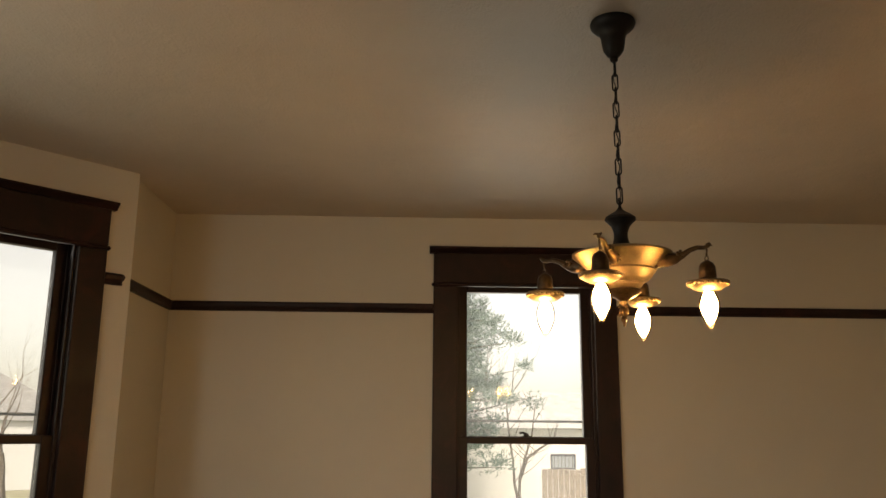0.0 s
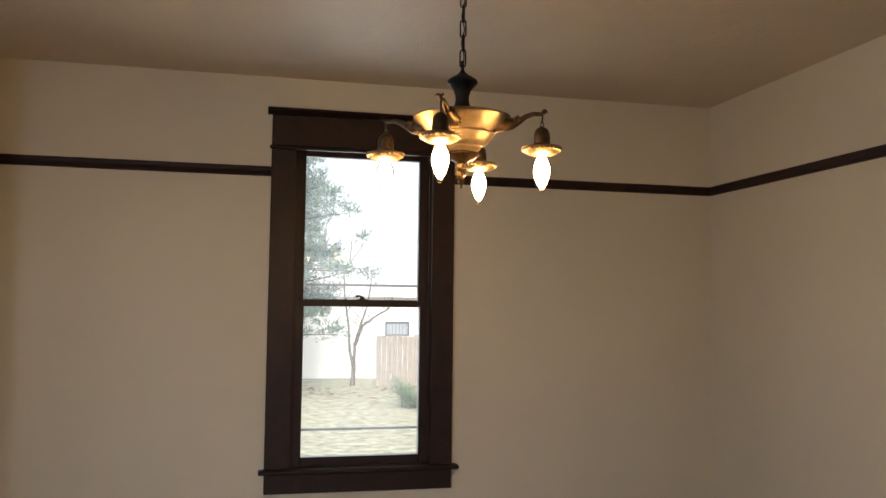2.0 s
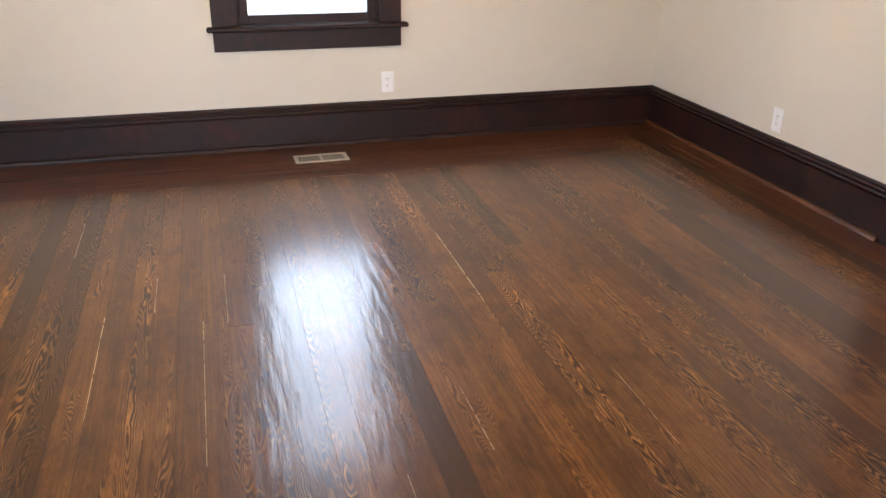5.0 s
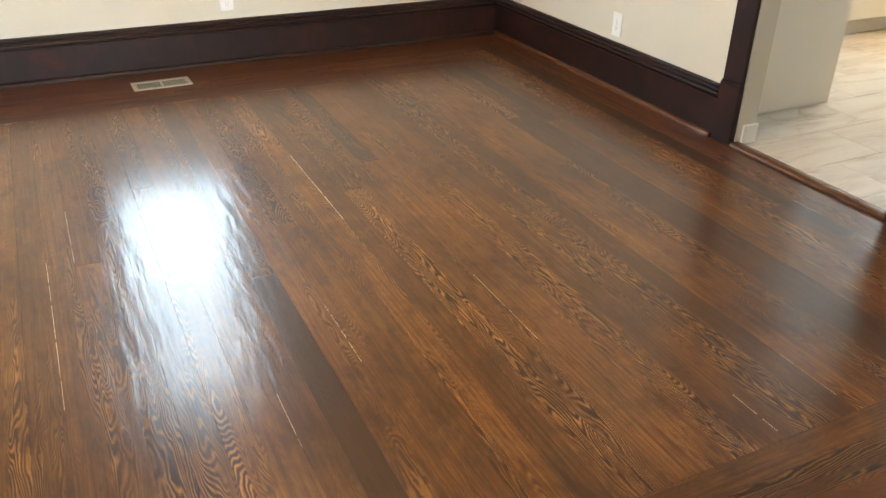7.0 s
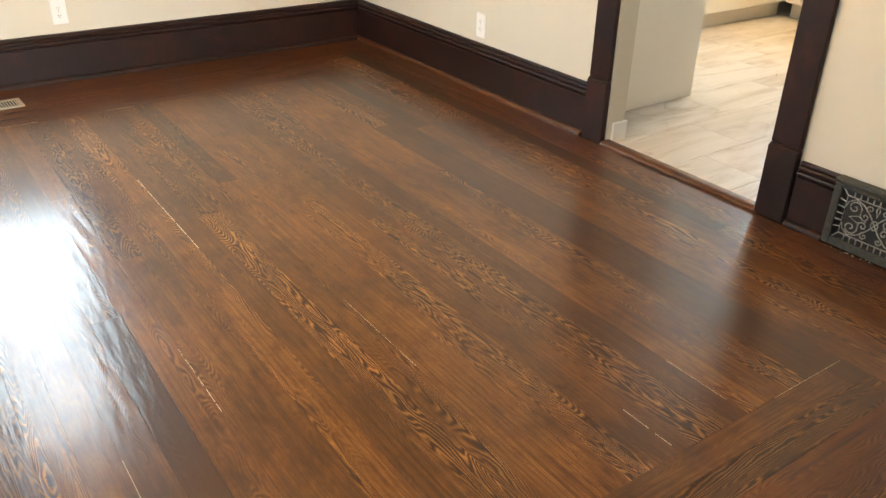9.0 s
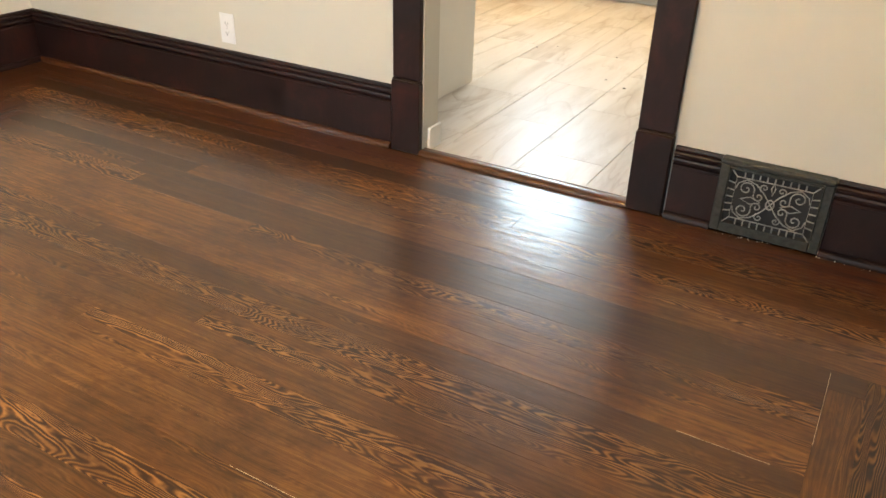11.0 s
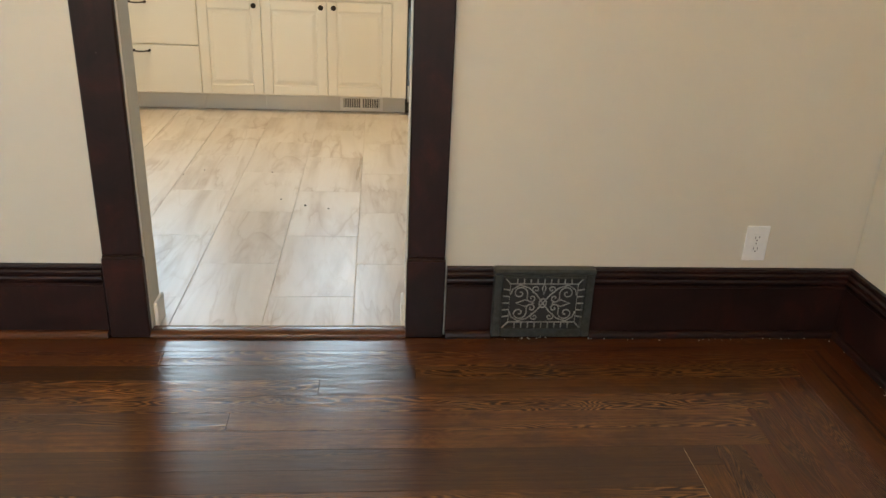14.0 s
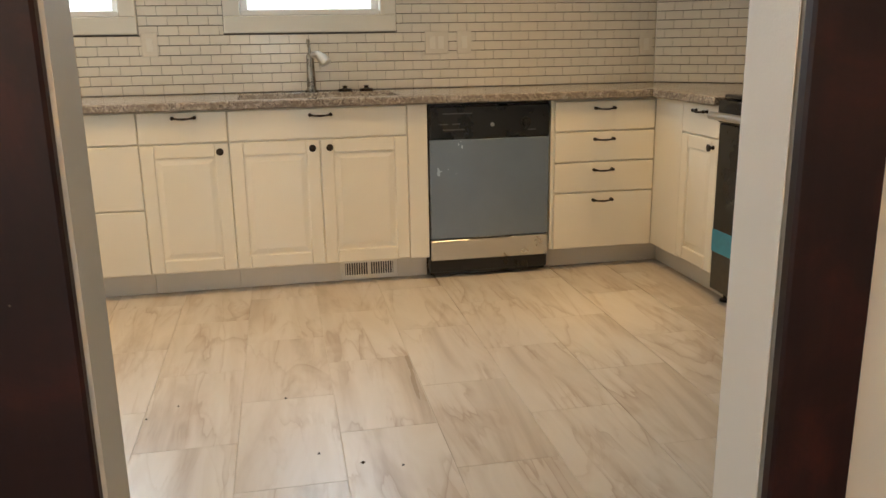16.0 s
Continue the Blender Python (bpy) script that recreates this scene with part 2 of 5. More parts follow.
def pane_glass(name, tint=(1, 1, 1), ior=1.45, glare_veil=0.0):
    """Thin window glass: clear, with a surface reflection and, where given, a veil imitating glare."""
    m, n, l, b = material(name)
    n.remove(b)
    tr, gl, mx, fr = n.new("ShaderNodeBsdfTransparent"), n.new("ShaderNodeBsdfGlossy"), n.new("ShaderNodeMixShader"), n.new("ShaderNodeFresnel")
    tr.inputs["Color"].default_value = (*tint, 1)
    gl.inputs["Roughness"].default_value = 0.02
    fr.inputs["IOR"].default_value = ior
    l.new(fr.outputs[0], mx.inputs[0]), l.new(tr.outputs[0], mx.inputs[1]), l.new(gl.outputs[0], mx.inputs[2])
    # The translucent mix stands in for the bright haze over the view outside.
    if glare_veil:
        film, dm = n.new("ShaderNodeBsdfTranslucent"), n.new("ShaderNodeMixShader")
        film.inputs["Color"].default_value = (0.85, 0.88, 0.88, 1)
        v = place(n, l, "Object")
        l.new(calc(n, l, "MULTIPLY", calc(n, l, "ADD", noise_node(n, l, v, 3.0, 4, 0.6), 0.5), glare_veil), dm.inputs[0])
        l.new(mx.outputs[0], dm.inputs[1]), l.new(film.outputs[0], dm.inputs[2])
        l.new(dm.outputs[0], n["Material Output"].inputs["Surface"])
        return m
    l.new(mx.outputs[0], n["Material Output"].inputs["Surface"])
    return m


def glowing(name, colour, strength):
    m, n, l, b = material(name)
    b.inputs["Base Color"].default_value = (*colour, 1)
    b.inputs["Emission Color"].default_value, b.inputs["Emission Strength"].default_value = (*colour, 1), strength
    return m


WALL = painted("cream_wall_paint", (0.610, 0.575, 0.485), 0.62, 260, 0.20, 0.0006, 0.03)
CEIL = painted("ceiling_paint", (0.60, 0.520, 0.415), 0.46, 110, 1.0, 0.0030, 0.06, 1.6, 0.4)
KWALL = painted("kitchen_wall_paint", (0.80, 0.765, 0.69), 0.6, 200, 0.4, 0.001, 0.02)
FLOOR = board_wood("fir_floor")
FLOOR_EDGE = board_wood("fir_floor_border", True)
CHROME = plain("worn_chrome", (0.36, 0.33, 0.29), 0.16, 1.0, 0.15, 20)
TRIM = trim_wood("dark_trim")
TILE = vein_tile("veined_tile")
GROUT = plain("floor_grout", (0.60, 0.55, 0.48), 0.9, 0, 0.15, 60)
UNDER = plain("subfloor", (0.025, 0.014, 0.009), 0.9)
GRANITE = granite("granite_counter")
CABINET = painted("cabinet_paint", (0.82, 0.775, 0.675), 0.38, 300, 0.08, 0.0003, 0.02)
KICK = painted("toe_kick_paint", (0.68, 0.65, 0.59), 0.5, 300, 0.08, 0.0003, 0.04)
WHITE = painted("white_trim_paint", (0.82, 0.80, 0.76), 0.42, 300, 0.1, 0.0004, 0.02)
PLATE = plain("white_plastic", (0.80, 0.80, 0.79), 0.35, 0, 0.02)
# Near-black colour that stands for the shade inside slots and vent holes.
SLOT = plain("dark_hole_shade", (0.03, 0.03, 0.03), 0.7)
IRON = plain("cast_iron", (0.040, 0.043, 0.038), 0.50, 0.15, 0.4, 60, 0.3)
GRATE = plain("worn_cast_iron", (0.30, 0.30, 0.28), 0.42, 0.4, 0.4, 50, 0.3)
BRONZE = plain("oiled_bronze", (0.035, 0.025, 0.018), 0.38, 0.8, 0.3, 60)
BRASS = plain("aged_brass", (0.260, 0.210, 0.140), 0.42, 0.9, 0.30, 26, 0.1)
DBRASS = plain("dark_brass", (0.072, 0.050, 0.030), 0.40, 0.9, 0.5, 60, 0.5)
CANOPY = plain("blackened_metal", (0.020, 0.018, 0.016), 0.5, 0.6, 0.3, 40)
STEEL = plain("brushed_steel", (0.60, 0.58, 0.54), 0.30, 1.0, 0.04, 4)
FILM = plain("blue_film_panel", (0.24, 0.30, 0.385), 0.24, 0.55, 0.06, 3)
BLACK = plain("black_plastic", (0.012, 0.012, 0.013), 0.28, 0, 0.05, 4)
BLUE = plain("blue_tape", (0.05, 0.25, 0.36), 0.6)
VENT = plain("beige_register_metal", (0.50, 0.455, 0.36), 0.4, 0.3, 0.08)
GLASS = pane_glass("window_glass", (0.95, 0.965, 0.96), 1.20, 0.05)
BULB = pane_glass("bulb_glass", (1.0, 0.97, 0.90), 1.12)
FILAMENT = glowing("lit_filament", (1.0, 0.56, 0.20), 66.0)
BACKTILE = plain("ivory_wall_tile", (0.70, 0.655, 0.575), 0.16, 0, 0.05, 4)
DARKGROUT = plain("dark_grout", (0.10, 0.09, 0.08), 0.9)


# ---- mesh helpers ----
class Part:
    """Collects geometry for one mesh."""

    def __init__(self):
        self.v, self.f = [], []

    def add(self, verts, faces, m=None):
        k = len(self.v)
        self.v += [tuple(m @ Vector(p)) if m is not None else tuple(p) for p in verts]
        self.f += [tuple(k + i for i in f) for f in faces]
        return self

    def box(self, a, b, c=0.002, m=None):
        """A box from corner a to corner b with its edges chamfered by c."""
        lo, hi = [min(p, q) for p, q in zip(a, b)], [max(p, q) for p, q in zip(a, b)]
        c = min([c] + [(h - w) * 0.45 for w, h in zip(lo, hi)])
        idx, verts = {}, []
        for i in (0, 1):
            for j in (0, 1):
                for k in (0, 1):
                    s = (i, j, k)
                    for ax in range(3):
                        p = [hi[q] if s[q] else lo[q] for q in range(3)]
                        for q in range(3):
                            if q != ax:
                                p[q] += -c if s[q] else c
                        idx[s, ax] = len(verts)
                        verts.append(Vector(p))
        faces = []
        for ax in range(3):
            u, w = (ax + 1) % 3, (ax + 2) % 3
            for side in (0, 1):
                ring = []
                for a_, b_ in ((0, 0), (1, 0), (1, 1), (0, 1)):
                    s = [0, 0, 0]
                    s[ax], s[u], s[w] = side, a_, b_
                    ring.append(idx[tuple(s), ax])
                faces.append(ring)
            for a_ in (0, 1):
                for b_ in (0, 1):
                    s0, s1 = [0, 0, 0], [0, 0, 0]
                    s0[u], s0[w], s1[u], s1[w], s1[ax] = a_, b_, a_, b_, 1
                    s0, s1 = tuple(s0), tuple(s1)
                    faces.append([idx[s0, u], idx[s1, u], idx[s1, w], idx[s0, w]])
        for i in (0, 1):
            for j in (0, 1):
                for k in (0, 1):
                    faces.append([idx[(i, j, k), ax] for ax in range(3)])
        mid = (Vector(lo) + Vector(hi)) / 2
        out = []
        for f in faces:
            p = [verts[i] for i in f]
            nrm = (p[1] - p[0]).cross(p[2] - p[0])
            out.append(f if nrm.dot(sum(p, Vector()) / len(p) - mid) > 0 else f[::-1])
        return self.add(verts, out, m)

    def lathe(self, profile, segs=24, m=None):
        """A turned shape from (radius, z) pairs, round the z axis."""
        verts, faces = [], []
        for r, z in profile:
            for i in range(segs):
                a = 2 * math.pi * i / segs
                verts.append((max(r, 1e-4) * math.cos(a), max(r, 1e-4) * math.sin(a), z))
        for j in range(len(profile) - 1):
            for i in range(segs):
                k = (i + 1) % segs
                faces.append((j * segs + i, j * segs + k, (j + 1) * segs + k, (j + 1) * segs + i))
        faces.append(tuple(range(segs))[::-1])
        faces.append(tuple((len(profile) - 1) * segs + i for i in range(segs)))
        return self.add(verts, faces, m)

    def tube(self, path, radius, segs=8, m=None, closed=False, flat=1.0):
        """A round bar along a path; radius is one number or one per point."""
        pts = [Vector(p) for p in path]
        rad = radius if isinstance(radius, (list, tuple)) else [radius] * len(pts)
        verts, faces, up = [], [], Vector((0.123, 0.31, 0.94))
        for i, p in enumerate(pts):
            a, b = pts[i - 1] if i or closed else p, pts[(i + 1) % len(pts)] if i + 1 < len(pts) or closed else p
            d = (b - a).normalized()
            s = d.cross(up)
            s = s.normalized() if s.length > 1e-4 else d.orthogonal().normalized()
            w = s.cross(d)
            for k in range(segs):
                t = 2 * math.pi * k / segs
                verts.append(p + rad[i] * (math.cos(t) * s + flat * math.sin(t) * w))
        rows = len(pts)
        for i in range(rows if closed else rows - 1):
            j = (i + 1) % rows
            for k in range(segs):
                q = (k + 1) % segs
                faces.append((i * segs + k, i * segs + q, j * segs + q, j * segs + k))
        if not closed:
            faces += [tuple(range(segs))[::-1], tuple((rows - 1) * segs + k for k in range(segs))]
        return self.add(verts, faces, m)

    def extrude(self, outline, length, m=None, cut0=0.0, cut1=0.0):
        """A profile of (y, z) pairs run along x from 0 to length; cuts slant the ends by y (mitres)."""
        k = len(outline)
        verts = [(-cut0 * y, y, z) for y, z in outline] + [(length + cut1 * y, y, z) for y, z in outline]
        faces = [(i, (i + 1) % k, k + (i + 1) % k, k + i) for i in range(k)] + [tuple(range(k))[::-1], tuple(range(k, 2 * k))]
        area = sum(outline[i][0] * outline[(i + 1) % k][1] - outline[(i + 1) % k][0] * outline[i][1] for i in range(k))
        return self.add(verts, [f[::-1] for f in faces] if area > 0 else faces, m)

    def build(self, name, mat, parent=None, smooth=False):
        me = bpy.data.meshes.new(name)
        me.from_pydata(self.v, [], self.f)
        bm = bmesh.new()
        bm.from_mesh(me)
        bmesh.ops.recalc_face_normals(bm, faces=bm.faces)
        bm.to_mesh(me)
        bm.free()
        me.materials.append(mat)
        if smooth:
            me.shade_smooth()
            me.set_sharp_from_angle(angle=radians(40))
        ob = new(name, me)
        if parent is not None:
            ob.parent = parent
        return ob


def thing(name, x=0, y=0, z=0, rz=0):
    ob = new(name)
    ob.empty_display_size = 0.05
    ob.matrix_basis = pose(x, y, z, 0, 0, rz)
    return ob


def structure(ob, label="", category=""):
    return tagged(ob, label, category, kind="structure")


def pierced(length, height, thick, holes, m):
    """A wall along x from 0, its face at y=0 and its back at y=thick, with holes (x0, x1, z0, z1) through it."""
    xs = sorted({0, length, *[h[0] for h in holes], *[h[1] for h in holes]})
    zs = sorted({0, height, *[h[2] for h in holes], *[h[3] for h in holes]})
    solid = {}
    for i in range(len(xs) - 1):
        for j in range(len(zs) - 1):
            cx, cz = (xs[i] + xs[i + 1]) / 2, (zs[j] + zs[j + 1]) / 2
            solid[i, j] = not any(h[0] < cx < h[1] and h[2] < cz < h[3] for h in holes)
    p = Part()
    for (i, j), s in solid.items():
        if not s:
            continue
        x0, x1, z0, z1 = xs[i], xs[i + 1], zs[j], zs[j + 1]
        for y in (0, thick):
            p.add([(x0, y, z0), (x1, y, z0), (x1, y, z1), (x0, y, z1)], [(0, 1, 2, 3)], m)
        for (di, dj), q in {(-1, 0): ((x0, z0), (x0, z1)), (1, 0): ((x1, z0), (x1, z1)), (0, -1): ((x0, z0), (x1, z0)), (0, 1): ((x0, z1), (x1, z1))}.items():
            if not solid.get((i + di, j + dj), False):
                (a, b), (c, d) = q
                p.add([(a, 0, b), (c, 0, d), (c, thick, d), (a, thick, b)], [(0, 1, 2, 3)], m)
    return p


def weld(ob, dist=0.0005):
    bm = bmesh.new()
    bm.from_mesh(ob.data)
    bmesh.ops.remove_doubles(bm, verts=bm.verts, dist=dist)
    bmesh.ops.recalc_face_normals(bm, faces=bm.faces)
    bm.to_mesh(ob.data)
    bm.free()
    return ob


# ---- the plan ----
EAST, NORTH, WEST, SOUTH, TOP = 3.02, 5.065, -1.26, 0.50, 2.915
BAY_N, BAY_S, BAY_X = 4.25, 1.11, -2.06
WIN_HOLE = (0.385, 1.205, 0.705, 2.535)
DOOR_S, DOOR_N, DOOR_TOP = 2.007, 2.834, 2.06
K_EAST, K_NORTH, K_SOUTH, K_TOP = 6.60, 4.62, 0.10, 2.50
DIAG = math.sqrt(0.5)
K_WALL = 3.128

wall = weld(pierced(EAST - WEST + 0.6, TOP + 0.1, 0.2, [(WIN_HOLE[0] - WEST + 0.3, WIN_HOLE[1] - WEST + 0.3, *WIN_HOLE[2:])], pose(WEST - 0.3, NORTH, 0)).build("wall_north", WALL))
structure(wall, "cream painted plaster wall with one tall window", "wall")
wall = weld(pierced(9.2, TOP + 0.1, K_WALL - EAST, [(5.27 - DOOR_N, 5.27 - DOOR_S, 0, DOOR_TOP)], pose(EAST, 5.27 - 0.004, 0, 0, 0, -90)).build("wall_east", WALL))
structure(wall, "cream painted plaster wall with a cased doorway", "wall")
S_HOLE = (-0.95, 1.75)
wall = weld(pierced(EAST - WEST + 0.3, TOP + 0.1, 0.16, [(EAST - S_HOLE[1], EAST - S_HOLE[0], 0, 2.16)], pose(EAST - 0.004, SOUTH, 0, 0, 0, 180)).build("wall_south", WALL))
structure(wall, "cream painted plaster wall with a wide opening", "wall")
wall = Part().box((WEST - 0.2, BAY_N, 0), (WEST, NORTH - 0.003, TOP + 0.1), 0.001).build("wall_west_north", WALL)
structure(wall, "cream painted plaster wall beside the bay", "wall")
wall = Part().box((WEST - 0.2, SOUTH + 0.003, 0), (WEST, BAY_S, TOP + 0.1), 0.001).build("wall_west_south", WALL)
structure(wall, "cream painted plaster wall beside the bay", "wall")
BAY_LEN = (BAY_N - 3.45) / DIAG
WOFF = BAY_LEN - 0.072 - 1.325
m_bay_n = pose(BAY_X, 3.45, 0, 0, 0, 45)
bay_hole = (WIN_HOLE[0] + WOFF, WIN_HOLE[1] + WOFF, *WIN_HOLE[2:])
wall = weld(pierced(BAY_LEN + 0.06, TOP + 0.1, 0.2, [bay_hole], m_bay_n).build("wall_bay_north", WALL))
structure(wall, "cream painted angled bay wall with a window", "wall")
m_bay_c = pose(BAY_X, 1.91, 0, 0, 0, 90)
CW = 1.54 / 2 - 0.795
wall = weld(pierced(1.54, TOP + 0.1, 0.2, [(WIN_HOLE[0] + CW, WIN_HOLE[1] + CW, *WIN_HOLE[2:])], m_bay_c).build("wall_bay_centre", WALL))
structure(wall, "cream painted bay wall with a window", "wall")
m_bay_s = pose(WEST, BAY_S, 0, 0, 0, 135)
SW_OFF = 0.035 - 0.255
wall = weld(pierced(BAY_LEN, TOP + 0.1, 0.2, [(WIN_HOLE[0] + SW_OFF, WIN_HOLE[1] + SW_OFF, *WIN_HOLE[2:])], m_bay_s).build("wall_bay_south", WALL))
structure(wall, "cream painted angled bay wall with a window", "wall")

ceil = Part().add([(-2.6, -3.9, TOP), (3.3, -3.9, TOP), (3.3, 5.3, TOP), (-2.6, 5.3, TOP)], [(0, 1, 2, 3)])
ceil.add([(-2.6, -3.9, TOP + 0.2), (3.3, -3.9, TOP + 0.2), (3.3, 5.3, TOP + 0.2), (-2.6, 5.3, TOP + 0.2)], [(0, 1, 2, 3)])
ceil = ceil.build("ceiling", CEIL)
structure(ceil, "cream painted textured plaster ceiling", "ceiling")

# The front room behind the wide opening, plain walls that close the place.
front = Part().box((-1.7, -3.9, 0), (-1.5, 0.335, TOP + 0.1), 0.001)
front.box((-1.5, -3.9, 0), (-0.7, -3.7, TOP + 0.1), 0.001).box((1.9, -3.9, 0), (3.016, -3.7, TOP + 0.1), 0.001)
front.box((-0.7, -3.9, 2.45), (1.9, -3.7, TOP + 0.1), 0.001).box((-0.7, -3.9, 0), (1.9, -3.7, 0.55), 0.001)
structure(front.build("wall_front_room", WALL), "cream painted plaster walls", "wall")

kw = weld(pierced(K_NORTH - K_SOUTH + 0.2, K_TOP + 0.2, 0.2, [(K_NORTH + 0.1 - 2.775, K_NORTH + 0.1 - 2.055, 1.30, 2.3), (K_NORTH + 0.1 - 4.16, K_NORTH + 0.1 - 3.365, 1.30, 2.3)], pose(K_EAST, K_NORTH + 0.1, 0, 0, 0, -90)).build("kitchen_wall_east", KWALL))
structure(kw, "pale painted kitchen wall with two windows", "wall")
structure(Part().box((3.93, K_NORTH, 0), (K_EAST - 0.003, K_NORTH + 0.2, K_TOP + 0.2), 0.001).build("kitchen_wall_north", KWALL), "pale painted kitchen wall", "wall")
structure(Part().box((K_WALL + 0.003, K_SOUTH - 0.2, 0), (K_EAST - 0.003, K_SOUTH, K_TOP + 0.2), 0.001).build("kitchen_wall_south", KWALL), "pale painted kitchen wall", "wall")
diag = Part().extrude([(0, 0), (0.1, 0), (0.1, K_TOP), (0, K_TOP)], 0.52, pose(K_EAST - 0.004, 0.48, 0.0, 0, 0, -135))
structure(diag.build("kitchen_wall_diagonal", KWALL), "pale angled kitchen corner wall", "wall")
structure(Part().box((K_WALL + 0.003, 3.10, 0), (3.93, K_NORTH + 0.2, K_TOP + 0.2), 0.004).build("kitchen_wall_closet", KWALL), "white painted closet wall beside the doorway", "wall")
structure(Part().box((K_WALL + 0.003, K_SOUTH - 0.2, K_TOP), (K_EAST + 0.2, K_NORTH + 0.2, K_TOP + 0.15), 0.001).build("kitchen_ceiling", KWALL), "white painted kitchen ceiling", "ceiling")

# ---- floors ----
floor = structure(Part().box((-2.5, -3.9, -0.12), (3.05, 5.2, -0.022), 0.001).build("floor", UNDER), "glossy dark stained fir board floor with mitred border", "floor")
for m in (FLOOR, FLOOR_EDGE):
    m.node_tree.nodes["floor_plan"].object = floor
kfloor = structure(Part().box((3.055, K_SOUTH, -0.12), (K_EAST, K_NORTH, -0.003), 0.001).build("kitchen_floor", GROUT), "veined beige porcelain tile floor", "floor")

# ---- trim profiles: y is the distance out from the wall (towards -y), z up ----
BASE = [(0, 0.0005), (-0.020, 0.0005), (-0.020, 0.180), (-0.0225, 0.183), (-0.0225, 0.190), (-0.012, 0.193), (-0.012, 0.197), (-0.024, 0.200), (-0.027, 0.206), (-0.024, 0.213), (-0.013, 0.215), (-0.013, 0.219), (-0.023, 0.222), (-0.025, 0.228), (-0.021, 0.234), (-0.011, 0.236), (-0.011, 0.239), (-0.015, 0.242), (-0.013, 0.248), (0, 0.249)]
SHOE = [(-0.0205, 0.0005), (-0.040, 0.0005), (-0.040, 0.008), (-0.037, 0.016), (-0.031, 0.0215), (-0.0205, 0.023)]
RAIL = [(0, 2.343), (-0.012, 2.344), (-0.016, 2.352), (-0.014, 2.362), (-0.020, 2.372), (-0.024, 2.388), (-0.019, 2.397), (0, 2.398)]


def run_trim(name, outline, x, y, rz, length, label, cut0=0.0, cut1=0.0, mat=None):
    ob = Part().extrude(outline, length, None, cut0, cut1).build(name, mat or TRIM, None, False)
    ob.matrix_basis = pose(x, y, 0, 0, 0, rz)
    return structure(ob, label, "trim")


SL = "low rounded stained wooden shoe moulding along the baseboard"
BL, RL = "tall dark stained wooden baseboard with moulded cap", "dark stained wooden picture rail"
run_trim("baseboard", BASE, WEST, NORTH, 0, EAST - WEST, BL, 1, 1)
run_trim("baseboard", BASE, EAST, NORTH, -90, NORTH - 2.963, BL, 1, 0)
run_trim("baseboard", BASE, EAST, 1.877, -90, 1.877 - 1.726, BL)
run_trim("baseboard", BASE, EAST, 1.391, -90, 1.391 - SOUTH, BL, 0, 1)
run_trim("baseboard", BASE, EAST, SOUTH, 180, EAST - 1.871, BL, 1, 0)
run_trim("baseboard", BASE, -1.071, SOUTH, 180, -1.071 - WEST, BL, 0, 1)
run_trim("baseboard", BASE, WEST, BAY_N, 90, NORTH - BAY_N, BL, -0.41, 1)
run_trim("baseboard", BASE, BAY_X, 3.45, 45, BAY_LEN, BL, 0.41, -0.41)
run_trim("baseboard", BASE, BAY_X, 1.91, 90, 1.54, BL, 0.41, 0.41)
run_trim("baseboard", BASE, WEST, BAY_S, 135, BAY_LEN, BL, -0.41, 0.41)
run_trim("baseboard", BASE, WEST, SOUTH, 90, BAY_S - SOUTH, BL, 1, -0.41)
run_trim("shoe_moulding", SHOE, WEST, NORTH, 0, EAST - WEST, SL, 1, 1)
run_trim("shoe_moulding", SHOE, EAST, NORTH, -90, NORTH - 2.963, SL, 1, 0, mat=FLOOR_EDGE)
run_trim("shoe_moulding", SHOE, EAST, 1.877, -90, 1.877 - 1.726, SL)
run_trim("shoe_moulding", SHOE, EAST, 1.391, -90, 1.391 - SOUTH, SL, 0, 1)
run_trim("shoe_moulding", SHOE, EAST, SOUTH, 180, EAST - 1.871, SL, 1, 0)
run_trim("shoe_moulding", SHOE, -1.071, SOUTH, 180, -1.071 - WEST, SL, 0, 1)
run_trim("shoe_moulding", SHOE, WEST, BAY_N, 90, NORTH - BAY_N, SL, -0.41, 1)
run_trim("shoe_moulding", SHOE, BAY_X, 3.45, 45, BAY_LEN, SL, 0.41, -0.41)
run_trim("shoe_moulding", SHOE, BAY_X, 1.91, 90, 1.54, SL, 0.41, 0.41)
run_trim("shoe_moulding", SHOE, WEST, BAY_S, 135, BAY_LEN, SL, -0.41, 0.41)
run_trim("shoe_moulding", SHOE, WEST, SOUTH, 90, BAY_S - SOUTH, SL, 1, -0.41)
run_trim("picture_rail", RAIL, WEST, NORTH, 0, 0.257 - WEST, RL, 1, 0)
run_trim("picture_rail", RAIL, 1.323, NORTH, 0, EAST - 1.323, RL, 0, 1)
run_trim("picture_rail", RAIL, EAST, NORTH, -90, NORTH - SOUTH, RL, 1, 1)
run_trim("picture_rail", RAIL, EAST, SOUTH, 180, EAST - WEST, RL, 1, 1)
run_trim("picture_rail", RAIL, WEST, BAY_N, 90, NORTH - BAY_N, RL, -0.41, 1)
run_trim("picture_rail", RAIL, BAY_X + (BAY_LEN - 0.0715) * DIAG, 3.45 + (BAY_LEN - 0.0715) * DIAG, 45, 0.0715, RL, 0, -0.41)
run_trim("picture_rail", RAIL, WEST, SOUTH, 90, BAY_S - SOUTH, RL, 1, -0.41)


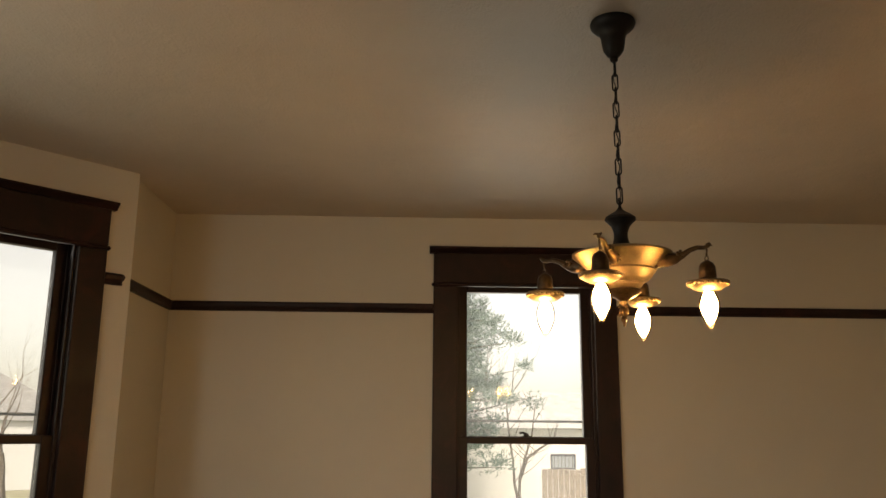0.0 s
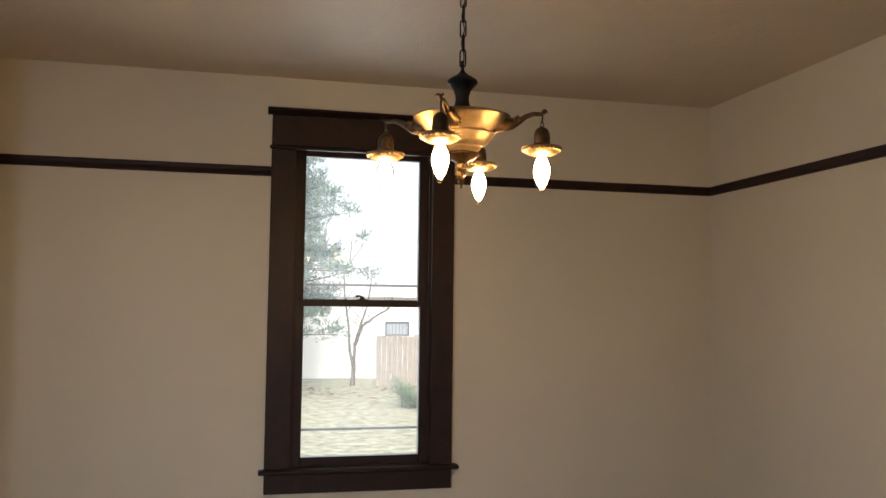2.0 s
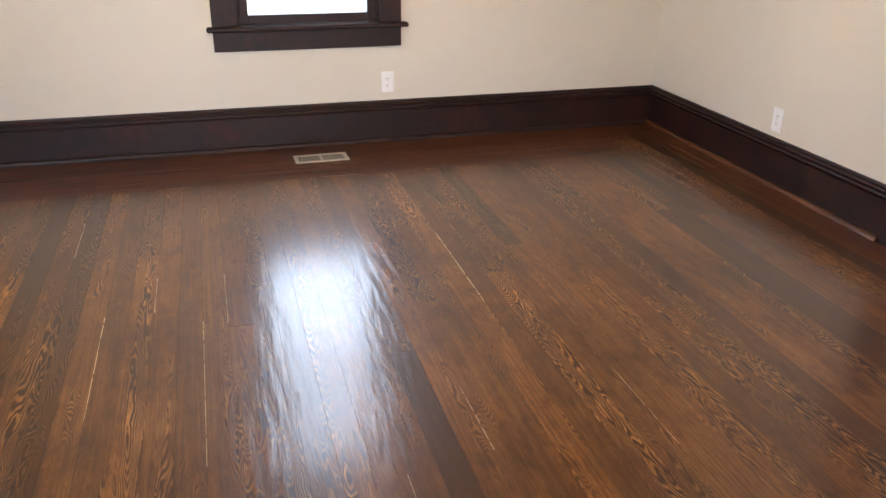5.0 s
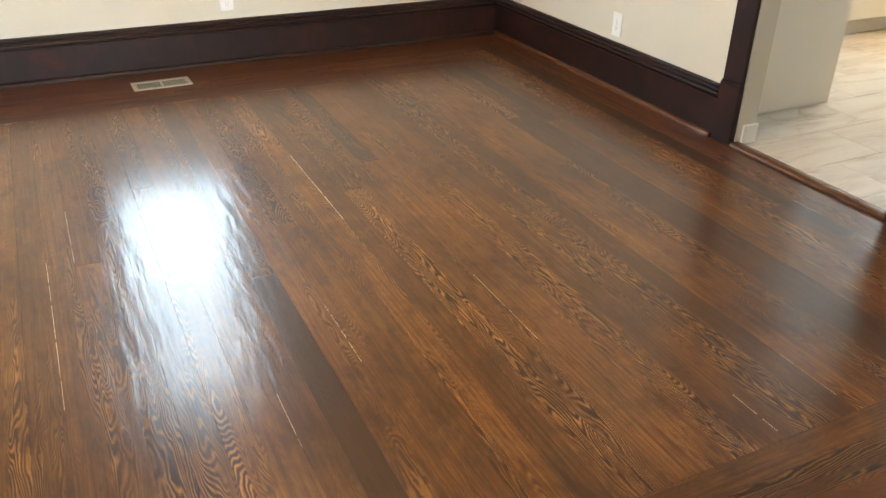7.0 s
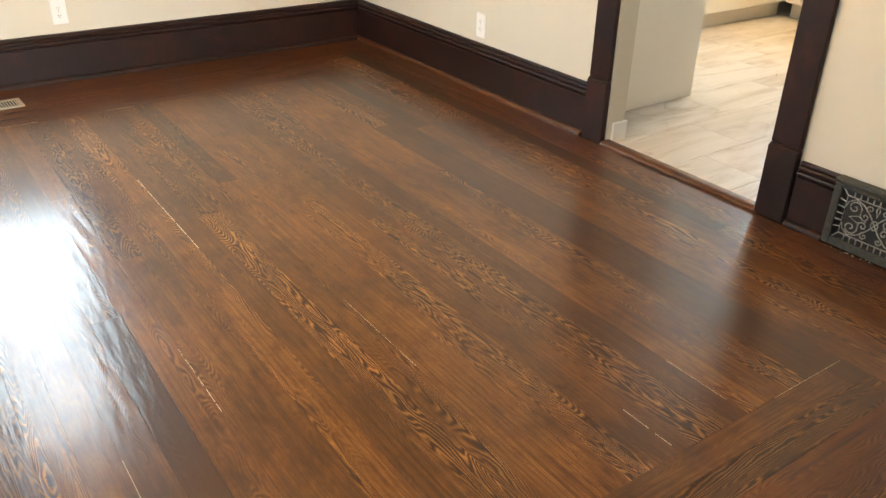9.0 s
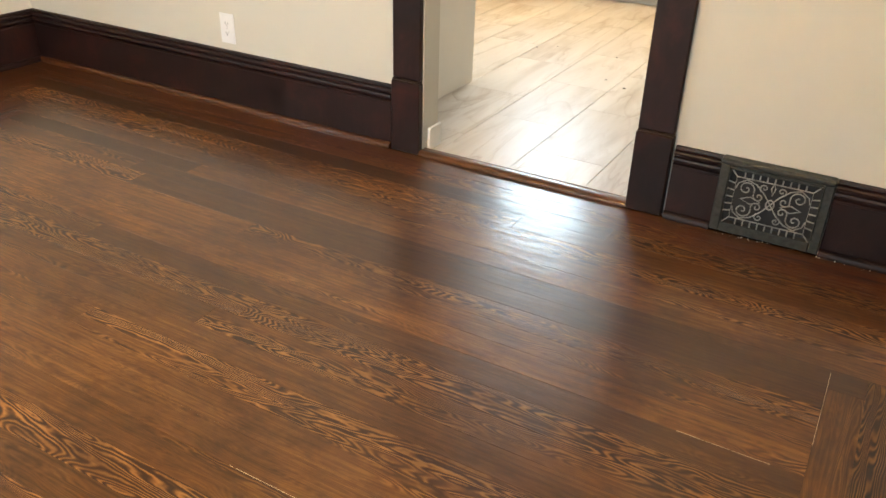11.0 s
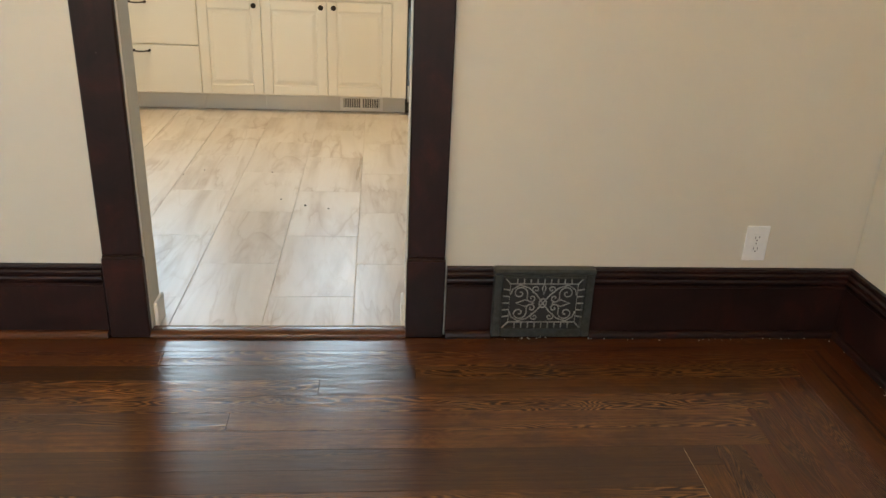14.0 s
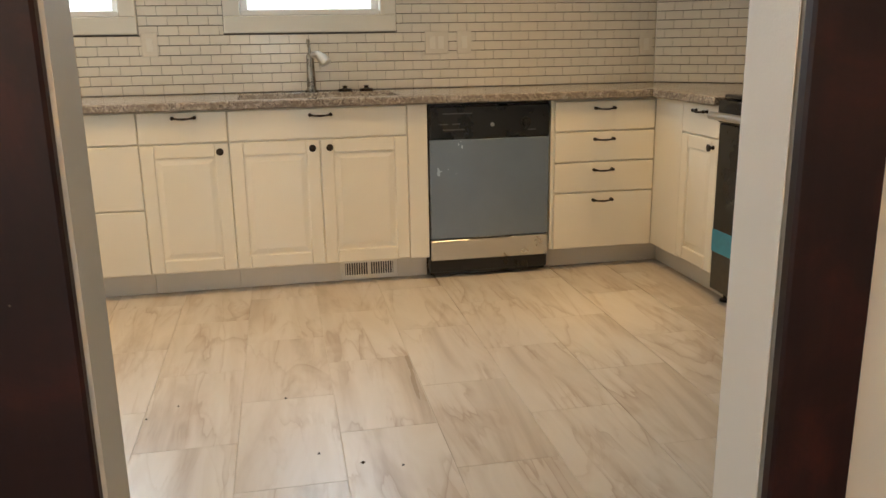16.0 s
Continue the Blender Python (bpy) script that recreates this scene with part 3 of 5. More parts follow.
# ---- windows ----
def make_window(name, m, label):
    """A tall double-hung window in dark trim; the wall's face is y=0 and the outside is +y."""
    w = new(name)
    w.empty_display_size = 0.05
    w.matrix_basis = m
    structure(w, label, "window")
    x0, x1, z0, z1 = WIN_HOLE
    for a, b in ((0.2575, 0.398), (1.192, 1.3225)):
        p = Part().box((a, -0.024, 0.708), (b, -0.001, 2.500), 0.003)
        p.build("side_casing", TRIM, w)
    h = Part().box((0.2575, -0.026, 2.520), (1.3225, -0.001, 2.697), 0.003)
    h.box((0.246, -0.034, 2.5005), (1.334, -0.001, 2.5195), 0.006)
    h.extrude([(0, 2.6975), (-0.028, 2.6975), (-0.034, 2.705), (-0.044, 2.716), (-0.054, 2.722), (-0.054, 2.732), (0, 2.732)], 1.116, pose(0.232, 0, 0))
    h.build("head_casing", TRIM, w)
    s = Part().box((0.226, -0.062, 0.684), (1.360, 0.07, 0.7075), 0.007)
    s.build("stool", TRIM, w)
    Part().box((0.2585, -0.022, 0.572), (1.3215, -0.001, 0.6835), 0.003).build("apron", TRIM, w)
    j = Part()
    for a, b in ((x0, 0.3985), (1.1905, x1)):
        j.box((a + 0.0005, 0.002, z0 + 0.004), (b, 0.198, z1 - 0.001), 0.001)
    j.box((0.3985, 0.002, 2.528), (1.1905, 0.198, z1 - 0.001), 0.001)
    for a, b in ((0.3985, 0.4115), (1.1775, 1.1905)):
        j.box((a, 0.006, 0.710), (b, 0.018, 2.5275), 0.002).box((a, 0.072, 0.710), (b, 0.080, 2.5275), 0.002)
    j.box((0.4115, 0.006, 2.5145), (1.1775, 0.018, 2.5275), 0.002)
    j.build("jamb", TRIM, w)
    lo = Part()
    for a, b in ((0.4, 0.458), (1.131, 1.189)):
        lo.box((a, 0.0195, 0.7115), (b, 0.070, 1.648), 0.003)
    lo.box((0.458, 0.0195, 0.7115), (1.131, 0.070, 0.762), 0.003).box((0.458, 0.0195, 1.611), (1.131, 0.070, 1.648), 0.003)
    lo.build("lower_sash", TRIM, w)
    up = Part()
    for a, b in ((0.4, 0.458), (1.131, 1.189)):
        up.box((a, 0.082, 1.618), (b, 0.130, 2.527), 0.003)
    up.box((0.458, 0.082, 1.618), (1.131, 0.130, 1.652), 0.003).box((0.458, 0.082, 2.484), (1.131, 0.130, 2.527), 0.003)
    up.build("upper_sash", TRIM, w)
    for z, y in ((0.762, 0.046), (1.650, 0.106)):
        g = Part().box((0.4585, y, z + 0.0005), (1.1305, y + 0.003, z + (0.8485 if z < 1 else 0.8335)), 0.0005).build("pane", GLASS, w)
        g.visible_shadow = False
    k = Part().box((0.765, 0.030, 1.6485), (0.825, 0.066, 1.656), 0.002)
    k.lathe([(0.016, 0), (0.016, 0.008), (0.010, 0.014), (0.004, 0.016)], 14, pose(0.795, 0.050, 1.656))
    k.tube([(0.795, 0.05, 1.668), (0.775, 0.043, 1.674), (0.758, 0.035, 1.671)], [0.006, 0.006, 0.008], 8)
    k.build("sash_lock", BRONZE, w, True)
    b = Part()
    for z in (1.738, 0.893):
        b.box((0.4, 0.165, z - 0.007), (1.189, 0.178, z + 0.007), 0.002)
    for a in (0.3995, 1.1685):
        b.box((a, 0.165, 0.715), (a + 0.021, 0.178, 2.5275), 0.002)
    b.build("storm_frame", STORM, w)
    return w


STORM = plain("grey_storm_frame", (0.16, 0.16, 0.155), 0.5, 0.3)
WL = "tall double-hung window in wide dark stained wooden casing, closed"
win = make_window("window_1", pose(0, NORTH, 0), WL)
win2 = copy_thing(win, m_bay_n @ pose(WOFF, 0, 0))
win3 = copy_thing(win, m_bay_c @ pose(CW, 0, 0))
win4 = copy_thing(win, m_bay_s @ pose(SW_OFF, 0, 0))
for i, o in enumerate((win2, win3, win4)):
    o.name = "window_%d" % (i + 2)

# ---- doorway trim ----
door = structure(thing("door_frame"), "wide dark stained wooden doorway casing with plinth blocks", "door frame")
for a, b in ((DOOR_N, DOOR_N + 0.12), (DOOR_S - 0.12, DOOR_S)):
    Part().box((EAST - 0.022, a, 0.286), (EAST - 0.001, b, DOOR_TOP), 0.004).build("casing", TRIM, door)
    Part().box((EAST - 0.032, a - 0.002, 0.0005), (EAST - 0.001, b + 0.002, 0.279), 0.004).box((EAST - 0.028, a, 0.279), (EAST - 0.001, b, 0.2855), 0.003).build("plinth_block", TRIM, door)
h = Part().box((EAST - 0.024, DOOR_S - 0.12, DOOR_TOP), (EAST - 0.001, DOOR_N + 0.12, DOOR_TOP + 0.19), 0.003)
h.box((EAST - 0.045, DOOR_S - 0.14, DOOR_TOP + 0.19), (EAST - 0.001, DOOR_N + 0.14, DOOR_TOP + 0.22), 0.006)
h.build("head_casing", TRIM, door)
sill = Part().extrude([(0, 0), (0, 0.006), (0.006, 0.014), (0.02, 0.018), (0.05, 0.018), (0.062, 0.012), (0.066, 0.0)], DOOR_N - DOOR_S - 0.002, pose(0, 0, 0))
ob = sill.build("threshold", FLOOR_EDGE, None, True)
ob.matrix_basis = pose(EAST - 0.032, DOOR_N - 0.001, 0, 0, 0, -90)
structure(ob, "red-brown stained wooden threshold strip", "threshold")
for y0, y1 in ((DOOR_N - 0.003, DOOR_N - 0.0004), (DOOR_S + 0.0004, DOOR_S + 0.003)):
    b = Part().box((EAST + 0.002, y0, 0.0005), (K_WALL + 0.002, y1, DOOR_TOP - 0.0005), 0.001)
    structure(b.build("door_lining", KWALL), "pale painted textured plaster lining of the doorway", "trim")
for y0, y1 in ((DOOR_N - 0.015, DOOR_N - 0.0032), (DOOR_S + 0.0032, DOOR_S + 0.015)):
    b = Part().box((3.05, y0, 0.0005), (K_WALL + 0.014, y1, 0.094), 0.004)
    structure(b.build("jamb_baseboard", WHITE), "white painted low baseboard inside the doorway", "trim")

# The casing of the wide opening behind the walk.
op = structure(thing("opening_frame"), "dark stained wooden casing of a wide opening", "door frame")
for a, b in ((S_HOLE[0] - 0.12, S_HOLE[0]), (S_HOLE[1], S_HOLE[1] + 0.12)):
    Part().box((a, SOUTH + 0.001, 0), (b, SOUTH + 0.022, 2.16), 0.004).build("casing", TRIM, op)
Part().box((S_HOLE[0] - 0.12, SOUTH + 0.001, 2.1605), (S_HOLE[1] + 0.12, SOUTH + 0.024, 2.34), 0.004).build("head_casing", TRIM, op)


# ---- chandelier ----
def make_chandelier(x, y, turn):
    c = thing("chandelier", x, y, TOP, turn)
    tagged(c, "aged brass pan chandelier with four lit bulbs on a chain", "chandelier")
    Part().lathe([(0.066, -0.0005), (0.069, -0.008), (0.066, -0.018), (0.056, -0.028), (0.043, -0.038), (0.037, -0.055), (0.035, -0.075), (0.031, -0.095), (0.020, -0.112), (0.012, -0.118), (0.012, -0.128), (0.007, -0.133)], 32).build("canopy", CANOPY, c, True)
    ch = Part()
    z, i = -0.128, 0
    while z > -0.545:
        ring = []
        hl, r = 0.026, 0.0085
        for k in range(16):
            a = 2 * math.pi * k / 16
            ring.append((r * math.cos(a) if i % 2 else 0.0015, 0.0015 if i % 2 else r * math.cos(a), z - hl + (hl - r) * (1 if math.sin(a) > 0 else -1) + r * math.sin(a)))
        ch.tube(ring, 0.0024, 6, None, True)
        z -= 2 * hl - 0.0075
        i += 1
    wire = [(0.004 * math.sin(k * 0.9), 0.004 * math.cos(k * 0.9), -0.125 - k * 0.0117) for k in range(40)]
    ch.tube(wire, 0.0017, 5)
    ch.tube([(0, 0, z + 0.01), (0, 0, -0.60)], 0.0045, 8)
    ch.build("chain", CANOPY, c, True)
    Part().lathe([(0.004, -0.588), (0.008, -0.596), (0.016, -0.604), (0.030, -0.612), (0.044, -0.622), (0.045, -0.629), (0.036, -0.638), (0.026, -0.650), (0.020, -0.668), (0.020, -0.682), (0.026, -0.705), (0.036, -0.722), (0.047, -0.734), (0.047, -0.742)], 28).build("stem", CANOPY, c, True)
    Part().lathe([(0.046, -0.735), (0.090, -0.731), (0.132, -0.728), (0.142, -0.731), (0.142, -0.737), (0.134, -0.743), (0.120, -0.756), (0.104, -0.770), (0.094, -0.778), (0.095, -0.783), (0.088, -0.789), (0.080, -0.803), (0.068, -0.812), (0.056, -0.816), (0.056, -0.822), (0.046, -0.832), (0.030, -0.842), (0.022, -0.845)], 48).build("pan", BRASS, c, True)
    f = Part().lathe([(0.024, -0.842), (0.050, -0.836), (0.052, -0.842), (0.038, -0.853), (0.020, -0.861), (0.011, -0.868), (0.012, -0.876), (0.008, -0.884), (0.013, -0.893), (0.013, -0.902), (0.006, -0.910), (0.010, -0.920), (0.005, -0.928), (0.003, -0.938), (0.001, -0.941)], 20)
    for k in range(10):
        a = k * 2 * math.pi / 10
        f.lathe([(0.001, 0.006), (0.005, 0.002), (0.004, -0.003), (0.001, -0.006)], 6, pose(0.012 * math.cos(a), 0.012 * math.sin(a), -0.882 - 0.012 * (k % 3)))
    f.build("finial", DBRASS, c, True)
    for k in range(4):
        m = pose(0, 0, 0, 0, 0, 90 * k)
        p = Part()
        p.tube([(0.100, 0, -0.757), (0.128, 0, -0.757), (0.150, 0, -0.757), (0.170, 0, -0.748), (0.190, 0, -0.736), (0.210, 0, -0.730), (0.228, 0, -0.732), (0.240, 0, -0.729), (0.248, 0, -0.722)], [0.020, 0.021, 0.015, 0.0095, 0.0075, 0.0065, 0.006, 0.005, 0.002], 10, m)
        rnd = random.Random(5)
        for q in range(34):
            t = rnd.random()
            xx, sp = 0.098 + 0.075 * t, 0.024 * (1 - 0.62 * t)
            a = rnd.uniform(0, 2 * math.pi)
            p.lathe([(0.001, 0.0055), (0.0045, 0.003), (0.005, -0.002), (0.001, -0.005)], 6, m @ pose(xx, sp * math.cos(a), -0.757 + 0.012 * t + sp * math.sin(a) * 0.9, rnd.uniform(0, 180), rnd.uniform(0, 180), 0))
        p.tube([(0.232, 0, -0.731), (0.236, 0, -0.740), (0.2345, 0, -0.750), (0.234, 0, -0.758)], 0.0028, 6, m)
        for s in (-1, 1):
            p.tube([(0.236, s * 0.002, -0.724), (0.244, s * 0.008, -0.722), (0.250, s * 0.011, -0.727)], [0.004, 0.003, 0.001], 6, m)
        p.build("arm", DBRASS, c, True)
        mm = m @ pose(0.234, 0, -0.012)
        ring = [(0.0045 * math.cos(a), 0, -0.7505 + 0.0065 * math.sin(a)) for a in [2 * math.pi * i / 12 for i in range(12)]]
        s = Part().tube(ring, 0.0016, 6, mm, True)
        s.lathe([(0.003, -0.755), (0.008, -0.758), (0.017, -0.764), (0.022, -0.774), (0.0235, -0.790), (0.024, -0.806), (0.030, -0.812), (0.030, -0.818), (0.024, -0.822)], 20, mm)
        s.build("socket", DBRASS, c, True)
        dish = Part().lathe([(0.024, -0.818), (0.040, -0.817), (0.055, -0.815), (0.058, -0.818), (0.054, -0.823), (0.045, -0.832), (0.034, -0.838), (0.024, -0.838)], 32, mm)
        for q in range(26):
            a = 2 * math.pi * q / 26
            dish.lathe([(0.001, 0.004), (0.0042, 0.001), (0.0042, -0.002), (0.001, -0.005)], 6, mm @ pose(0.053 * math.cos(a), 0.053 * math.sin(a), -0.823))
        dish.build("candle_dish", BRASS, c, True)
        b = Part().lathe([(0.013, -0.832), (0.014, -0.840), (0.020, -0.850), (0.0255, -0.864), (0.0270, -0.878), (0.0250, -0.896), (0.0200, -0.914), (0.0130, -0.930), (0.006, -0.941), (0.001, -0.946)], 20, mm).build("bulb", BULB, c, True)
        b.visible_shadow = False
        fl = Part().tube([(0.0, 0.0, -0.844 - 0.0128 * i) for i in range(8)], [0.011, 0.0170, 0.0212, 0.0228, 0.0215, 0.0175, 0.0115, 0.004], 14, mm)
        fl.build("filament", FILAMENT, c, True)
    return c


make_chandelier(0.762, 2.66, -28)


# ---- wall plates ----
def make_outlet(x, y, z, rz, w=0.078, h=0.124):
    """A duplex outlet; local -y faces the room."""
    o = thing("wall_outlet", x, y, z, rz)
    tagged(o, "white plastic duplex outlet cover on the wall", "outlet", "wall outlets")
    p = Part().box((-w / 2, -0.0055, -h / 2), (w / 2, -0.0003, h / 2), 0.003)
    p.build("cover_plate", PLATE, o)
    q, s = Part(), Part()
    for dz in (-0.0195, 0.0195):
        q.box((-0.0165, -0.0068, dz - 0.0135), (0.0165, -0.0056, dz + 0.0135), 0.0008)
        for dx, hh in ((-0.0065, 0.0045), (0.0065, 0.0036)):
            s.box((dx - 0.0012, -0.0072, dz + 0.003 - hh), (dx + 0.0012, -0.0069, dz + 0.003 + hh), 0.0001)
        s.box((-0.0024, -0.0072, dz - 0.0095), (0.0024, -0.0069, dz - 0.0055), 0.0001)
    s.box((-0.0018, -0.0060, -0.0018), (0.0018, -0.0057, 0.0018), 0.0001)
    q.build("receptacle", PLATE, o)
    s.build("slots", SLOT, o)
    return o


out = make_outlet(1.238, NORTH, 0.357, 0)
for x, y, z, rz in ((EAST, 3.782, 0.340, -90), (EAST, 0.858, 0.339, -90)):
    copy_thing(out, pose(x, y, z, 0, 0, rz))

sw = thing("light_switch", EAST, 1.797, 1.156, -90)
tagged(sw, "white plastic double light switch on the wall", "light switch")
Part().box((-0.061, -0.006, -0.059), (0.061, -0.0003, 0.059), 0.003).build("cover_plate", PLATE, sw)
for dx in (-0.023, 0.023):
    p = Part().box((dx - 0.005, -0.0075, -0.012), (dx + 0.005, -0.0061, 0.012), 0.001)
    p.box((-0.0042, -0.019, -0.004), (0.0042, -0.002, 0.004), 0.001, pose(dx, -0.006, 0.001, -28 if dx < 0 else 24, 0, 0))
    p.build("toggle", PLATE, sw)
for dx in (-0.023, 0.023):
    for dz in (-0.030, 0.030):
        Part().lathe([(0.0028, 0), (0.0028, 0.0012), (0.001, 0.0016)], 10, pose(dx, -0.006, dz, 90, 0, 0)).build("screw", PLATE, sw)


# ---- cast-iron wall register in the baseboard ----
def spiral(cx, cz, r0, turns, a0, s=1, n=18):
    """A scroll in the y, z plane that ends at its outer radius r0."""
    pts = []
    for i in range(n + 1):
        t = i / n
        r, a = r0 * (0.12 + 0.88 * t), a0 + s * turns * 2 * math.pi * (t - 1)
        pts.append((0, cx + r * math.cos(a), cz + r * math.sin(a)))
    return pts


gr = thing("wall_register", EAST - 0.034, 1.5585, 0.131)
tagged(gr, "old black cast-iron scrollwork heating register set in the baseboard", "register")
f = Part()
HW, HH, IW, IH = 0.166, 0.125, 0.136, 0.093
for s in (-1, 1):
    f.box((-0.004, s * IW, -HH), (0.033, s * HW, HH - 0.022), 0.004)
f.box((-0.004, -IW, IH), (0.033, IW, HH - 0.022), 0.003).box((-0.004, -IW, -HH), (0.033, IW, -IH), 0.003)
f.box((-0.010, -HW - 0.003, HH - 0.0215), (0.033, HW + 0.003, HH - 0.002), 0.006)
f.tube([(-0.004, -IW, -IH), (-0.004, IW, -IH), (-0.004, IW, IH), (-0.004, -IW, IH)], 0.003, 6, None, True)
f.build("frame", IRON, gr)
g = Part()
R = 0.0024
BW, BH = 0.112, 0.070
g.tube([(0, -BW, -BH), (0, BW, -BH), (0, BW, BH), (0, -BW, BH)], R, 6, None, True)
for i in range(11):
    y = -BW + 2 * BW * i / 10
    for s in (-1, 1):
        e = 1.0 if 0 < i < 10 else 1.18
        g.tube([(0, y, s * BH), (0, y * e, s * IH)], R, 6)
for i in range(1, 6):
    z = -BH + 2 * BH * i / 6
    for s in (-1, 1):
        g.tube([(0, s * BW, z), (0, s * IW, z * 1.1)], R, 6)
for sy in (-1, 1):
    for sz in (-1, 1):
        g.tube([(p[0], sy * p[1], sz * p[2]) for p in spiral(0.078, 0.036, 0.026, 1.35, radians(200))], R, 6)
        g.tube([(p[0], sy * p[1], sz * p[2]) for p in spiral(0.038, 0.018, 0.017, 1.2, radians(20))], R, 6)
        g.tube([(p[0], sy * p[1], sz * p[2]) for p in spiral(0.026, 0.050, 0.014, 1.2, radians(-60), -1)], R, 6)
        g.tube([(0, 0, 0), (0, sy * 0.022, sz * 0.030), (0, sy * 0.050, sz * 0.056), (0, sy * 0.080, sz * 0.066), (0, sy * 0.104, sz * 0.050), (0, sy * 0.110, sz * 0.030)], R, 6)
    g.tube([(0, sy * 0.030, 0.0), (0, sy * 0.060, 0.012), (0, sy * 0.090, 0.0), (0, sy * 0.060, -0.012)], R, 6, None, True)
g.tube([(0, 0.012 * math.cos(a), 0.016 * math.sin(a)) for a in [2 * math.pi * i / 16 for i in range(16)]], R, 6, None, True)
g.tube([(0, 0, 0.030), (0, 0.006, 0.055), (0, 0, BH), (0, -0.006, 0.055)], R, 6, None, True)
g.build("scroll_grate", GRATE, gr, True)
# A dark plate puts the shade of the open hole behind the grate.
Part().box((0.024, -HW, -HH), (0.031, HW, HH - 0.03), 0.001).build("duct_back", SLOT, gr)
k = Part().tube([(-0.006, -0.010, 0.098), (-0.014, 0, 0.096), (-0.006, 0.010, 0.098)], 0.004, 8)
k.build("damper_knob", IRON, gr, True)


# ---- floor registers ----
def make_floor_register(x, y, rz, w, d, mat, label, name="floor_register", tilt=0, z=0.0):
    o = new(name)
    o.empty_display_size = 0.05
    o.matrix_basis = pose(x, y, z, tilt, 0, rz)
    tagged(o, label, "vent")
    p = Part()
    e = 0.022
    p.box((-w / 2, -d / 2, 0.0003), (w / 2, -d / 2 + e, 0.0055), 0.002).box((-w / 2, d / 2 - e, 0.0003), (w / 2, d / 2, 0.0055), 0.002)
    p.box((-w / 2, -d / 2 + e, 0.0003), (-w / 2 + e, d / 2 - e, 0.0055), 0.002).box((w / 2 - e, -d / 2 + e, 0.0003), (w / 2, d / 2 - e, 0.0055), 0.002)
    p.box((-0.005, -d / 2 + e, 0.0006), (0.005, d / 2 - e, 0.0052), 0.001)
    p.build("rim", mat, o)
    n = 20
    s = Part()
    for i in range(n):
        xx = -w / 2 + e + (w - 2 * e) * (i + 0.5) / n
        s.box((-0.0022, -d / 2 + e, 0.0), (0.0022, d / 2 - e, 0.0045), 0.0006, pose(xx, 0, 0.0004, 0, 18 if xx > 0 else -18, 0))
    s.build("louvres", mat, o)
    # A thin dark sheet gives the hole's shade under the louvres.
    Part().box((-w / 2 + e - 0.002, -d / 2 + e - 0.002, 0.0001), (w / 2 - e + 0.002, d / 2 - e + 0.002, 0.0005), 0.0001).build("duct", SLOT, o)
    return o


make_floor_register(0.785, 4.785, 1.5, 0.305, 0.145, VENT, "beige metal floor vent set in the border boards")


# ---- kitchen ----
KX = 5.99


def kitchen_base(name, y0, y1, label):
    """The carcass of a base unit that faces -x."""
    c = thing(name, 0, 0, 0)
    tagged(c, label, "kitchen cabinet", "kitchen base cabinets")
    p = Part().box((KX + 0.020, y0 + 0.0005, 0.115), (K_EAST - 0.012, y1 - 0.0005, 0.872), 0.002)
    p.build("body", CABINET, c)
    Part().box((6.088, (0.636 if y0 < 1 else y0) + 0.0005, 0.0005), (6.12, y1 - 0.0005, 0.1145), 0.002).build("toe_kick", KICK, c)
    return c


def slab_front(c, y0, y1, z0, z1, m=None, name="drawer"):
    return Part().box((KX, y0, z0), (KX + 0.0195, y1, z1), 0.004, m).build(name, CABINET, c)


def panel_front(c, y0, y1, z0, z1, m=None):
    """A door with a raised centre panel."""
    x, r = KX, 0.062
    p = Part()
    p.box((x, y0, z0), (x + 0.0195, y0 + r, z1), 0.004, m).box((x, y1 - r, z0), (x + 0.0195, y1, z1), 0.004, m)
    p.box((x, y0 + r, z0), (x + 0.0195, y1 - r, z0 + r), 0.004, m).box((x, y0 + r, z1 - r), (x + 0.0195, y1 - r, z1), 0.004, m)
    a, b, c0, d = y0 + r, y1 - r, z0 + r, z1 - r
    k = 0.030
    v = [(x + 0.008, a, c0), (x + 0.008, b, c0), (x + 0.008, b, d), (x + 0.008, a, d), (x + 0.008, a + 0.008, c0 + 0.008), (x + 0.008, b - 0.008, c0 + 0.008), (x + 0.008, b - 0.008, d - 0.008), (x + 0.008, a + 0.008, d - 0.008),
         (x + 0.002, a + k, c0 + k), (x + 0.002, b - k, c0 + k), (x + 0.002, b - k, d - k), (x + 0.002, a + k, d - k)]
    fc = [(8, 9, 10, 11)] + [(i, (i + 1) % 4, 4 + (i + 1) % 4, 4 + i) for i in range(4)] + [(4 + i, 4 + (i + 1) % 4, 8 + (i + 1) % 4, 8 + i) for i in range(4)]
    p.add(v, fc, m)
    return p.build("door", CABINET, c)


def pull(c, y, z, m=None, w=0.096):
    p = Part()
    pts = [(KX, y - w / 2, z), (KX - 0.020, y - w / 2 + 0.003, z), (KX - 0.026, y - w / 4, z - 0.003), (KX - 0.028, y, z - 0.004), (KX - 0.026, y + w / 4, z - 0.003), (KX - 0.020, y + w / 2 - 0.003, z), (KX, y + w / 2, z)]
    p.tube(pts, [0.006, 0.0055, 0.0042, 0.0052, 0.0042, 0.0055, 0.006], 8, m)
    for s in (-1, 1):
        p.lathe([(0.0085, 0.0), (0.0085, 0.003), (0.005, 0.006)], 12, (m or Matrix()) @ pose(KX, y + s * w / 2, z, 0, -90, 0))
        p.lathe([(0.001, -0.008), (0.007, -0.005), (0.0085, 0), (0.007, 0.005), (0.001, 0.008)], 10, (m or Matrix()) @ pose(KX - 0.020, y + s * w / 2, z))
    return p.build("drawer_pull", BRONZE, c, True)


